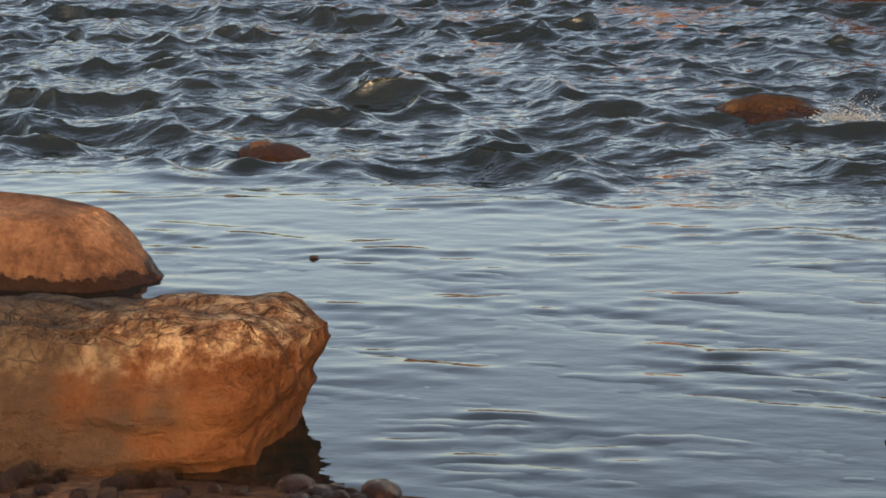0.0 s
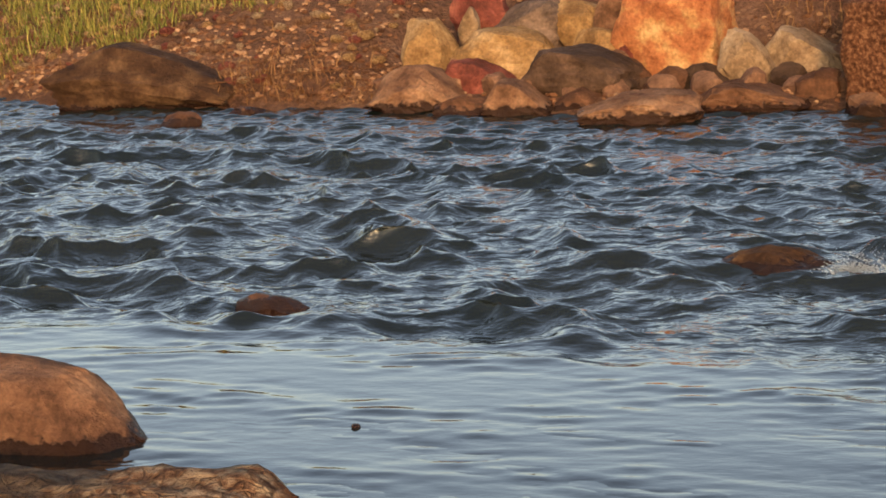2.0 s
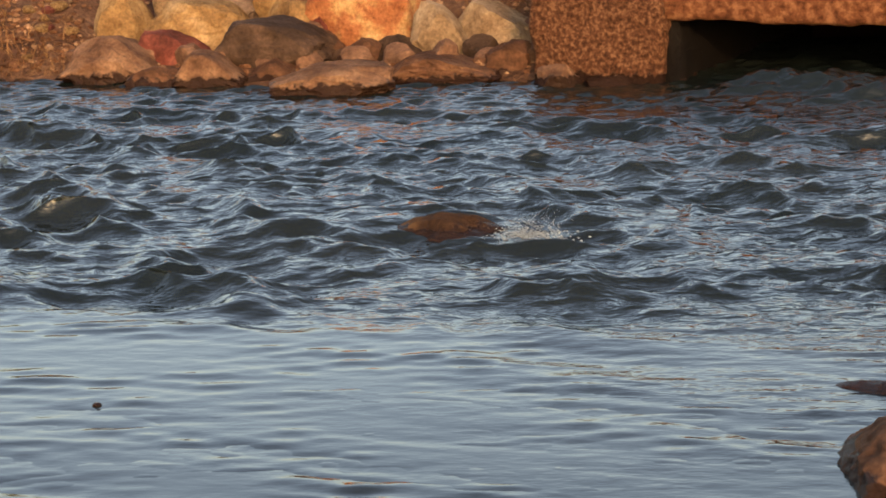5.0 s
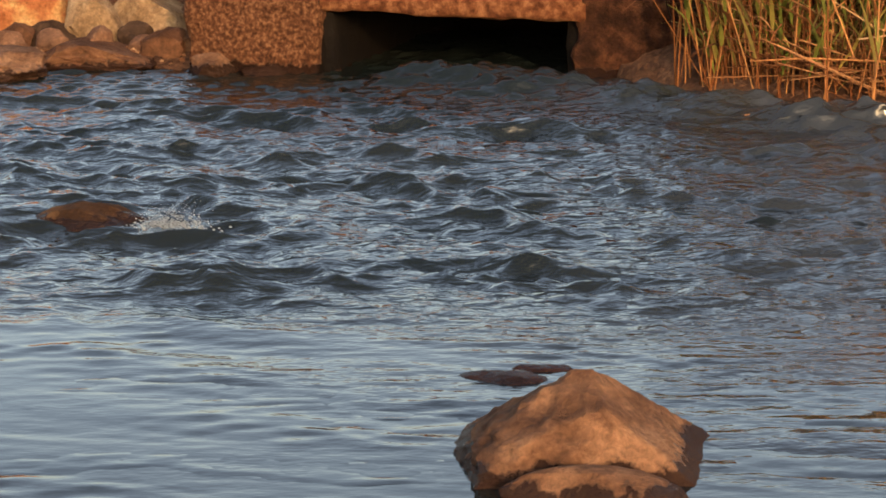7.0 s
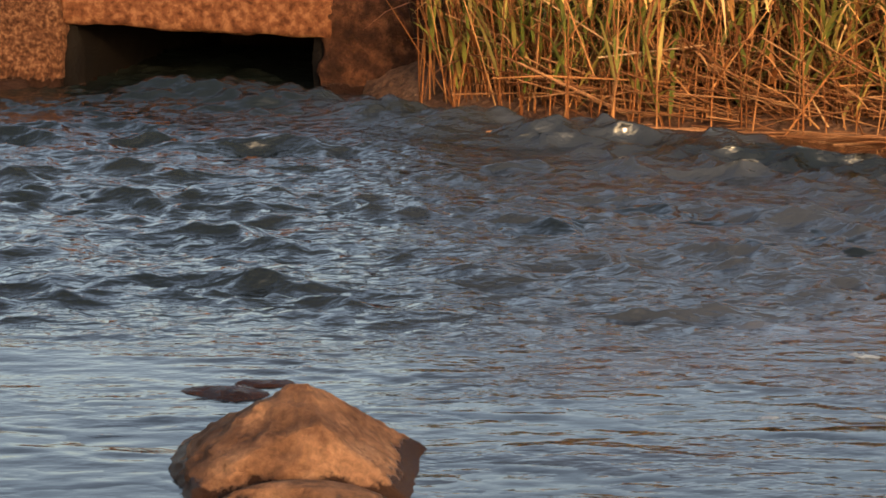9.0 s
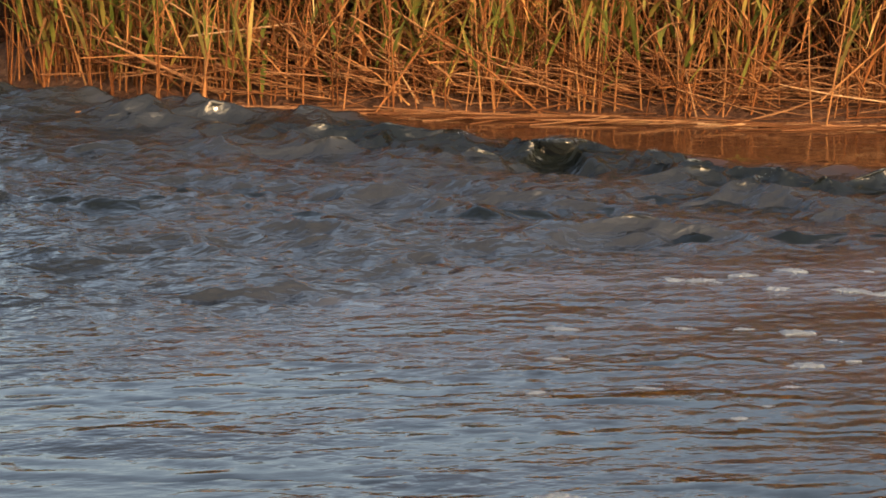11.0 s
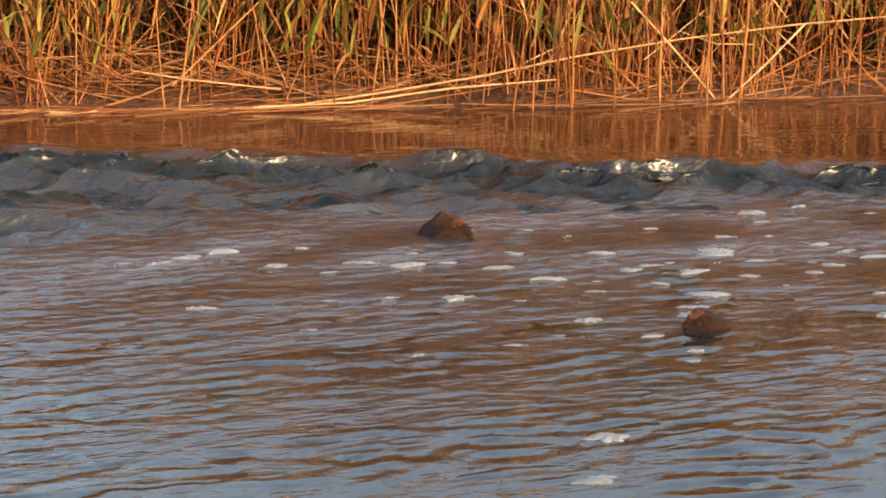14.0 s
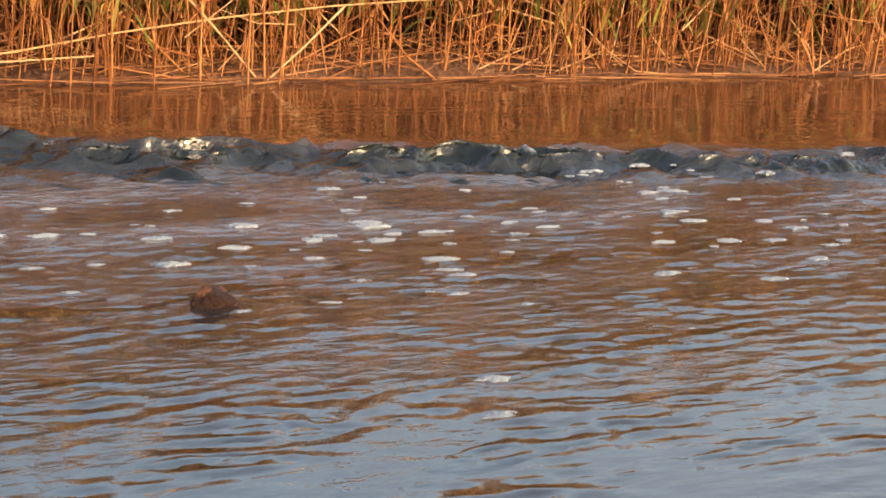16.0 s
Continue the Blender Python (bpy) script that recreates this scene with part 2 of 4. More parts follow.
l.new(calc(n, l, "ADD", calc(n, l, "MULTIPLY", lines, 0.13), calc(n, l, "MULTIPLY", streak, 0.95)), skin.inputs["Height"])
l.new(calc(n, l, "ADD", calc(n, l, "MULTIPLY", ch.outputs["Fac"], 0.42), 0.035), skin.inputs["Strength"])
l.new(skin.outputs[0], b.inputs["Normal"])

M_FOAM, n, l, b = material("river_foam", 0.6)
v = coords(n, l, 1.0)
vo = n.new("ShaderNodeTexVoronoi")
vo.inputs["Scale"].default_value = 170.0
l.new(v, vo.inputs["Vector"])
l.new(ramp(n, l, vo.outputs["Distance"], [(0.05, (0.12, 0.155, 0.185)), (0.6, (0.27, 0.325, 0.37))]), b.inputs["Base Color"])
bump(n, l, b, vo.outputs["Distance"], 0.6, 0.004)


# ---- mesh helpers ----
def link(name, verts, faces, mat, parent=None, label="", smooth=True):
    me = bpy.data.meshes.new(name)
    me.from_pydata([tuple(p) for p in verts], [], faces)
    me.polygons.foreach_set("use_smooth", [smooth] * len(me.polygons))
    me.materials.append(mat)
    ob = new(name, me)
    if parent:
        ob.parent = parent
    if label:
        ob["label"] = label
    return ob


def smoothstep(a, b_, x):
    t = np.clip((x - a) / (b_ - a), 0, 1)
    return t * t * (3 - 2 * t)


def sphere_points(level):
    bm = bmesh.new()
    bmesh.ops.create_icosphere(bm, subdivisions=level, radius=1.0)
    pts = np.array([tuple(p.co) for p in bm.verts])
    faces = [[q.index for q in f.verts] for f in bm.faces]
    bm.free()
    return pts, faces


SPHERES = {k: sphere_points(k) for k in (1, 2, 3, 4, 5)}


def rock_points(w, d, h, seed, level=4, facets=11, rough=0.05, boxy=0.5, wedge=0.0, peak=0.0, peak_at=(0.0, 0.0), tops=()):
    """A stone that fills a box w x d x h (base at z = 0): flats from random cuts, then lumps and chips; tops: its outline, end to end."""
    rng = np.random.RandomState(seed)
    pts, faces = SPHERES[level]
    cuts = rng.normal(size=(facets, 3))
    cuts /= np.linalg.norm(cuts, axis=1)[:, None]
    full = 0.20 if tops else 0.0                       # outlined stones fill their corners
    depth = rng.uniform(0.55 + full, 0.92 + full, facets)
    dot = pts @ cuts.T
    r = np.where(dot > 0.05, depth / np.maximum(dot, 0.05), 9.0)
    cube = 0.86 / np.abs(pts).max(1)
    r = np.minimum(np.minimum(r.min(1), 1.0 + full), boxy * cube + (1 - boxy) * (1.0 + full))
    p = pts * r[:, None]
    if wedge or peak:
        up = np.clip((p[:, 2] + 0.8) / 1.6, 0, 1)
        p[:, 2] = -0.8 + (p[:, 2] + 0.8) * (1 - wedge * (0.5 + 0.5 * p[:, 0]))
        p[:, 0] += (peak_at[0] - p[:, 0]) * peak * up
        p[:, 1] += (peak_at[1] - p[:, 1]) * peak * up
    off = rng.uniform(-50, 50, 3)
    lump = np.array([noise.fractal(Vector(q * 2.2 + off), 0.9, 2.1, 5) for q in p])
    chip = np.array([noise.fractal(Vector(q * 7.0 + off), 0.7, 2.2, 4) for q in p]) if level > 2 else 0
    p = p * (1 + rough * lump + rough * 0.5 * chip)[:, None]
    lo, hi = p.min(0), p.max(0)
    p = (p - (lo + hi) / 2) / (hi - lo) * (w, d, h)
    p[:, 2] += h / 2
    if tops:
        p[:, 2] *= np.interp(p[:, 0] / w, np.linspace(-0.48, 0.48, len(tops)), tops)
    return p, faces


def rock(name, x, y, z, w, d, h, mat, seed, label, turn=0.0, tilt=0.0, category="stone", group="", **kw):
    p, faces = rock_points(w, d, h, seed, **kw)
    ob = link(name, p, faces, mat)
    ob.matrix_basis = pose(x, y, z, 0, tilt, turn)
    ob.data.set_sharp_from_angle(angle=radians(26))
    return tagged(ob, label, category, group)


def tube(verts, faces, path, radii, sides=4):
    """Adds a tapered tube along a path to verts and faces."""
    base, count = len(verts), len(path)
    for k, (p, r) in enumerate(zip(path, radii)):
        a, c = path[max(k - 1, 0)], path[min(k + 1, count - 1)]
        t = (Vector(c) - Vector(a)).normalized()
        s = t.cross(Vector((0.31, 0.95, 0.05))).normalized()
        u = t.cross(s)
        for j in range(sides):
            q = 2 * math.pi * j / sides
            verts.append(Vector(p) + (s * math.cos(q) + u * math.sin(q)) * r)
    for k in range(count - 1):
        for j in range(sides):
            a, c = base + k * sides + j, base + k * sides + (j + 1) % sides
            faces.append((a, c, c + sides, a + sides))


def blade(verts, faces, root, heading, length, width, rise, droop, steps=5):
    """Adds a bent leaf: a strip folded along its middle."""
    base = len(verts)
    h = Vector((math.cos(heading), math.sin(heading), 0))
    side = Vector((-h.y, h.x, 0))
    for k in range(steps + 1):
        t = k / steps
        p = Vector(root) + h * (length * t * math.cos(rise)) + Vector((0, 0, length * (t * math.sin(rise) - droop * t * t)))
        w = width * (1 - t) ** 0.7 * min(1, 0.35 + 3 * t) * 0.5
        verts.extend((p - side * w, p + Vector((0, 0, -0.25 * w)), p + side * w))
    for k in range(steps):
        for j in (0, 1):
            a = base + 3 * k + j
            faces.append((a, a + 1, a + 4, a + 3))


# ---- the ground ----
FAR_X = [-400, -9, -6, -5.2, -4.2, -3.5, -2.6, -1.4, -0.2, 0.15, 0.62, 1.0, 2.0, 3.0, 4.4, 6.3, 8.2, 12, 400]
FAR_Y = [13, 11.6, 10.95, 10.5, 10.22, 10.1, 9.8, 9.78, 9.7, 9.5, 8.80, 8.51, 8.23, 7.96, 7.64, 7.41, 7.21, 7.1, 6.9]
NEAR_X = [-400, -3, -1.6, -1.2, -0.5, 0.3, 2.0, 4.0, 400]
NEAR_Y = [3.6, 3.60, 3.57, 3.53, 3.40, 3.0, 2.3, 1.9, 1.8]


def far_shore(x):
    return np.interp(x, FAR_X, FAR_Y)


def near_shore(x):
    return np.interp(x, NEAR_X, NEAR_Y)


def ground_height(x, y):
    s, q = y - far_shore(x), near_shore(x) - y
    reeds = smoothstep(0.2, 0.9, x)
    rise = 0.05 * (1 - np.exp(-np.maximum(s, 0) / 0.08)) + (0.36 * (1 - reeds) + 0.12 * reeds) * np.clip(s, 0, 1.9) + 0.05 * np.clip(s - 1.9, 0, 30)
    near = 0.012 * (1 - np.exp(-np.maximum(q, 0) / 0.05)) + 0.09 * np.clip(q, 0, 6)
    heap = smoothstep(-3.75, -3.4, x) * (1 - smoothstep(-1.5, -1.3, x))
    rise = rise - heap * (0.20 * smoothstep(0.0, 0.55, s) - 0.12 * smoothstep(0.7, 1.3, s))
    bed = -0.30 * smoothstep(0, 0.7, np.minimum(-s, -q))
    z = np.where(s > 0, rise, np.where(q > 0, near, bed))
    wob = 0.02 * np.sin(3.1 * x + 1.7 * y) * np.sin(2.3 * y - 1.1 * x) + 0.012 * np.sin(9.0 * x + 2) * np.sin(8.1 * y)
    z = z + wob * np.where(s > 0, smoothstep(0.05, 0.6, s), 0) * np.where(s > 25, 0.0, 1.0)
    duct = (np.abs(x + 0.42) < 0.62) & (y > 9.0) & (y < 12.3)
    return np.where(duct, -0.32, z)


def axis(lo, hi, step, reach):
    inner = np.arange(lo, hi + step / 2, step)
    outer = np.array([0.3, 0.8, 1.6, 3, 6, 12, 25, 50, 110, 240, reach])
    return np.concatenate([lo - outer[::-1], inner, hi + outer])


def grid_mesh(name, X, Y, Z, mat, **layers):
    ny, nx = X.shape
    me = bpy.data.meshes.new(name)
    co = np.stack([X, Y, Z], -1).reshape(-1, 3).astype(np.float32)
    i = np.arange(nx * ny, dtype=np.int32).reshape(ny, nx)
    quads = np.stack([i[:-1, :-1], i[:-1, 1:], i[1:, 1:], i[1:, :-1]], -1).reshape(-1, 4)
    me.vertices.add(len(co))
    me.vertices.foreach_set("co", co.ravel())
    me.loops.add(quads.size)
    me.loops.foreach_set("vertex_index", quads.ravel())
    me.polygons.add(len(quads))
    me.polygons.foreach_set("loop_start", np.arange(0, quads.size, 4, dtype=np.int32))
    me.polygons.foreach_set("use_smooth", np.ones(len(quads), dtype=bool))
    me.update(calc_edges=True)
    me.materials.append(mat)
    for key, values in layers.items():
        a = me.attributes.new(key, "FLOAT", "POINT")
        a.data.foreach_set("value", values.astype(np.float32).ravel())
    return new(name, me)


gx, gy = np.meshgrid(axis(-8, 10, 0.09, 500), axis(0.5, 14, 0.09, 500))
tagged(grid_mesh("ground", gx, gy, ground_height(gx, gy), M_SOIL), "reddish-brown gravelly soil of the river banks", "ground", kind="structure")


# ---- the river ----
def waves(nx, ny, dx, dy, seed, length, heading, spread, band=0.45):
    """A field of waves about one length (m) and heading (degrees), with the sideways pull that sharpens its crests; unit height."""
    rng = np.random.RandomState(seed)
    kx, ky = np.meshgrid(2 * np.pi * np.fft.fftfreq(nx, dx), 2 * np.pi * np.fft.fftfreq(ny, dy))
    k = np.hypot(kx, ky) + 1e-9
    k0 = 2 * np.pi / length
    c = np.abs(np.cos(np.arctan2(ky, kx) - radians(heading)))
    power = np.exp(-(np.log(k / k0) / band) ** 2) * c ** spread / k ** 0.5
    H = power * (rng.normal(size=k.shape) + 1j * rng.normal(size=k.shape))
    h = np.fft.ifft2(H).real
    s = 1 / h.std()
    return h * s, np.fft.ifft2(-1j * kx / k * H).real * s, np.fft.ifft2(-1j * ky / k * H).real * s


ROUGH_X = [-9, -6, -2.7, -0.9, 0.9, 1.5, 2.5, 3.4, 4.5, 6, 10]
ROUGH_NEAR = [6.3, 6.1, 5.7, 5.35, 5.35, 5.75, 5.9, 5.9, 5.6, 5.3, 4.8]
ROUGH_FAR = [10.6, 10.2, 9.2, 8.9, 8.65, 8.15, 7.3, 6.8, 6.3, 5.8, 5.2]


def rough_water(x, y):
    return smoothstep(-0.10, 0.35, y - np.interp(x, ROUGH_X, ROUGH_NEAR)) * smoothstep(-0.12, 0.4, np.interp(x, ROUGH_X, ROUGH_FAR) - y)


def choppy(X, Y, fields):
    """Lays wave fields (weight, (h, dx, dy), pull) over a flat grid."""
    x, y, z = X.copy(), Y.copy(), np.zeros_like(X)
    for w, (h, a, c), pull in fields:
        z += w * h
        x -= w * a * pull
        y -= w * c * pull
    return x, y, z


def river():
    dx, dy = 0.022, 0.0125
    xs, ys = np.arange(-6.6, 9.3, dx), np.arange(1.9, 11.2, dy)
    X, Y = np.meshgrid(xs, ys)
    nx, ny = len(xs), len(ys)
    m = rough_water(X, Y)
    beyond = Y - np.interp(X, ROUGH_X, ROUGH_FAR)
    right = smoothstep(0.6, 1.6, X)
    lee = smoothstep(-0.3, 0.1, beyond) * right                    # sheltered strip before the reeds
    race = smoothstep(-0.3, 0.1, beyond) * (1 - right)             # quick broken water under the stony bank
    near_rip = smoothstep(-1.2, 0.8, X) * (0.35 * smoothstep(3.6, 4.6, Y) + 0.65 * smoothstep(4.5, 5.5, Y)) * (1 - lee)
    ridge = np.exp(-((Y - np.interp(X, ROUGH_X, ROUGH_FAR) + 0.32) / 0.26) ** 2) * right      # breaking waves where the race meets the slack
    big = waves(nx, ny, dx, dy, 3, 0.44, 62, 1.0)
    mid = waves(nx, ny, dx, dy, 4, 0.21, 70, 0.8)
    low = waves(nx, ny, dx, dy, 8, 0.105, 76, 0.5, 0.35)
    tiny = waves(nx, ny, dx, dy, 10, 0.062, 80, 0.4, 0.25)
    calm = waves(nx, ny, dx, dy, 5, 0.085, 86, 2.5)
    swell = waves(nx, ny, dx, dy, 6, 0.34, 84, 4.0)
    rip = waves(nx, ny, dx, dy, 7, 0.10, 84, 1.8)
    tame = 1 + 0.22 * smoothstep(-1.6, -2.6, X) - 0.50 * smoothstep(-1.0, 0.6, X) + 0.50 * smoothstep(0.3, 1.3, X)
    patch = (0.74 + 0.45 * waves(nx, ny, dx, dy, 9, 0.62, 82, 0.7)[0]).clip(0.15, 1.35)
    gust = (0.55 + 0.5 * waves(nx, ny, dx, dy, 11, 0.55, 88, 1.0)[0]).clip(0.1, 1.6)
    lull = (0.72 + 0.42 * waves(nx, ny, dx, dy, 12, 0.6, 88, 1.6)[0]).clip(0.3, 1.35)
    flat = (1 - m) * (1 - 0.6 * lee)
    x, y, z = choppy(X, Y, [
        (0.0135 * m * patch * tame + 0.015 * ridge, big, 0.78), (0.0088 * m * patch * tame + 0.014 * ridge, mid, 0.88),
        (0.0040 * m * (0.3 + 0.7 * patch) * (0.4 + 0.6 * tame) + 0.004 * ridge, low, 1.0), (0.0013 * (m + ridge + 0.5 * near_rip).clip(0, 1), tiny, 0.8),
        (0.0009 * flat * gust, calm, 0.8), (0.0017 * flat * gust * (1 - 0.4 * right), swell, 0.5),
        (0.0009 * flat * near_rip * lull + 0.0048 * race * (1 - m), rip, 0.8)])
    z = 0.058 * np.tanh(z / 0.058)
    torn = np.zeros_like(X)
    # the race that leaves the culvert and rolls on along the reeds
    for px, py, r, a in ((-0.40, 9.25, 0.22, 0.085), (-0.02, 9.10, 0.20, 0.07), (0.30, 8.82, 0.16, 0.075), (0.62, 8.60, 0.16, 0.07), (0.98, 8.36, 0.18, 0.065), (1.42, 8.08, 0.2, 0.045)):
        hump = np.exp(-(((X - px) / (1.25 * r)) ** 2 + ((Y - py) / (0.8 * r)) ** 2))
        z += a * hump * (0.88 + 0.10 * low[0] + 0.12 * mid[0])
        torn = np.maximum(torn, hump)
    # the swell over the drowned boulder
    z += 0.045 * np.exp(-(((X + 1.47) / 0.20) ** 2 + ((Y - 6.62) / 0.14) ** 2))
    crest = big[0] * 0.6 + mid[0] * 0.7 + low[0] * 0.4
    foam = smoothstep(1.0, 2.3, crest * (0.45 + 0.55 * patch)) * m * 0.62
    foam = np.maximum(foam, smoothstep(0.2, 1.9, crest) * ridge)
    foam = np.maximum(foam, 0.75 * smoothstep(0.5, 1.0, torn) * smoothstep(0.3, 0.7, X))
    foam = np.maximum(foam, 1.0 * np.exp(-(((X + 1.0) / 0.16) ** 2 + ((Y - 6.5) / 0.08) ** 2)))
    chop = np.clip(m * (1 + 0.8 * smoothstep(-0.2, 1.0, X)) + ridge + 0.6 * race + 1.2 * near_rip * lull + 0.04 * (1 - lee) + 1.1 * torn, 0, 1.8)
    silt = np.clip(lee * (1 - torn) * (1 - m) * (1 - ridge) + 0.12 * smoothstep(1.5, 3.5, X) * (1 - m) * (1 - ridge), 0, 1)
    murk_sheen = smoothstep(-0.3, 1.4, X) * (0.27 * m * (1 - ridge) + 0.75 * near_rip * lull * (1 - m) * (1 - 0.7 * ridge)).clip(0, 1)       # fine mud carried past the reeds, tinted blue-grey to paint in sky reflection
    edge = np.maximum.reduce([np.clip((xs[0] + 0.4 - X) / 0.4, 0, 1), np.clip((X - xs[-1] + 0.4) / 0.4, 0, 1), np.clip((ys[0] + 0.3 - Y) / 0.3, 0, 1), np.clip((Y - ys[-1] + 0.3) / 0.3, 0, 1)])
    z *= 1 - edge

    def wide(a, left=(0, 0, 0), far=(0, 0, 0)):
        """Runs the sheet on, flat, up and down the river."""
        return np.concatenate([np.repeat(a[:, :1], 3, 1) + np.array(left), a, np.repeat(a[:, -1:], 3, 1) + np.array(far)], 1)
    ob = grid_mesh("water", wide(x, (-300, -60, -15), (15, 60, 300)), wide(y), wide(z), M_WATER, foam=wide(foam), chop=wide(chop), silt=wide(silt), murk_sheen=wide(murk_sheen))
    tagged(ob, "dark blue-grey river water with choppy rapids and calm ripples", "water", kind="structure")


river()

FLOW = Vector((1.0, -0.235, 0)).normalized()


def rapids_sheet():
    """The drifting skin of the rapids: a rigid field of wave crests that slides downstream through the standing waves."""
    dx, dy = 0.024, 0.015
    us, vs = np.arange(-13.5, 9.5, dx), np.arange(-1.15, 1.15, dy)
    U, V = np.meshgrid(us, vs)
    nx, ny = len(us), len(vs)
    m = 1 - smoothstep(0.22, 0.62, np.abs(V))
    big, mid, low = waves(nx, ny, dx, dy, 13, 0.42, 64, 1.0), waves(nx, ny, dx, dy, 14, 0.205, 72, 0.8), waves(nx, ny, dx, dy, 15, 0.105, 78, 0.5, 0.35)
    patch = m * (0.74 + 0.45 * waves(nx, ny, dx, dy, 19, 0.62, 82, 0.7)[0]).clip(0.15, 1.35)
    x, y, z = choppy(U, V, [(0.0115 * patch, big, 0.78), (0.0085 * patch, mid, 0.88), (0.0036 * m, low, 1.0)])
    z = 0.055 * np.tanh(z / 0.055) - 0.012 - 0.09 * (1 - m)
    foam = smoothstep(1.0, 2.3, (big[0] * 0.6 + mid[0] * 0.7 + low[0] * 0.4) * (0.45 * m + 0.55 * patch)) * 0.62
    ob = grid_mesh("rapid_waves", x, y, z, M_WATER, foam=foam, chop=m, silt=0 * z)
    return tagged(ob, "dark choppy crests of the rapids drifting downstream", "water", kind="structure")


def ripple_sheet():
    dx, dy = 0.028, 0.016
    us, vs = np.arange(-13.0, 8.5, dx), np.arange(0, 2.35, dy)
    U, V = np.meshgrid(us, vs)
    m = smoothstep(0, 0.3, V) * smoothstep(0, 0.4, 2.35 - V)
    a, c = waves(len(us), len(vs), dx, dy, 23, 0.085, 86, 2.5), waves(len(us), len(vs), dx, dy, 24, 0.32, 84, 4.0)
    x, y, z = choppy(U, V, [(0.0009 * m, a, 0.8), (0.0012 * m, c, 0.5)])
    z += -0.0015 - 0.03 * (1 - m)
    ob = grid_mesh("water_ripples", x, y, z, M_WATER, foam=np.zeros_like(z), chop=0.06 + 0 * z, silt=0 * z)
    return tagged(ob, "low ripples gliding over the calm shallows", "water", kind="structure")


RAPIDS, RIPPLES = rapids_sheet(), ripple_sheet()


# ---- near boulders ----
def planed(p, normal, d, keep=0.12):
    """Cuts points back to a plane, leaving a little of what stood beyond it."""
    nrm = np.array(normal) / np.linalg.norm(normal)
    over = (p @ nrm - d).clip(0)
    return p - over[:, None] * nrm * (1 - keep)


def ledge_boulder():
    """A flat-topped block with a crusted brow, an undercut foot and a leaning end, on the shingle."""
    pts, faces = sphere_points(6)
    n = 9.0
    p = pts / (np.abs(pts) ** n).sum(1)[:, None] ** (1 / n)
    p = p * (0.73, 0.175, 0.175) + (0, 0, 0.085)
    p = planed(p, (0.885, 0.0, -0.465), 0.508)            # the leaning end
    p = planed(p, (0.7, -0.7, -0.1), 0.515, 0.3)
    p = planed(p, (0.25, -0.60, -0.76), 0.192, 0.05)      # the undercut foot
    p = planed(p, (-0.1, -0.85, -0.45), 0.125, 0.2)
    p = planed(p, (0.0, 0.158, 0.987), 0.218, 0.05)       # the top, falling to the back
    p = planed(p, (0.1, -0.75, 0.62), 0.262, 0.1)
    p = planed(p, (0.75, 0.1, 0.65), 0.60, 0.2)
    z = p[:, 2]
    p[:, 2] += 0.010 * smoothstep(0.04, 0.08, p[:, 1]) * smoothstep(0.15, 0.2, z) * smoothstep(0.36, 0.42, p[:, 0])
    out = []
    for q in p:
        w = Vector(q)
        d = Vector((0.4 * q[0], q[1] * 3, (q[2] - 0.1) * 3)).normalized()
        a = noise.fractal(w * 4.0 + Vector((3, 1, 7)), 0.9, 2.1, 5)
        slant = Vector((w.x * 5 + w.z * 6, w.y * 6, w.z * 13 - w.x * 3))
        c = noise.ridged_multi_fractal(slant + Vector((1, 9, 2)), 0.9, 2.2, 5, 1.0, 2.0)
        e = noise.fractal(w * 34.0, 0.7, 2.0, 4)
        crust = min(1.0, max(0.0, (q[2] - 0.14 + 0.03 * a) / 0.04))
        f = noise.cell_vector(Vector((w.x * 17 + 0.6 * a, w.y * 17, w.z * 30)))[0] * crust
        g = max(0.0, noise.fractal(w * 11.0 + Vector((5, 2, 4)), 0.8, 2.0, 3)) * crust
        out.append(w + d * (0.014 * a + 0.016 * (c - 1.0) + 0.006 * e + 0.006 * f + 0.014 * g))
    ob = link("boulder", out, faces, M_LEDGE)
    ob.matrix_basis = pose(-2.166, 3.735, -0.022, 0, 0, 1.0)
    return tagged(ob, "large orange sandstone boulder with flat top and undercut front", "boulder")


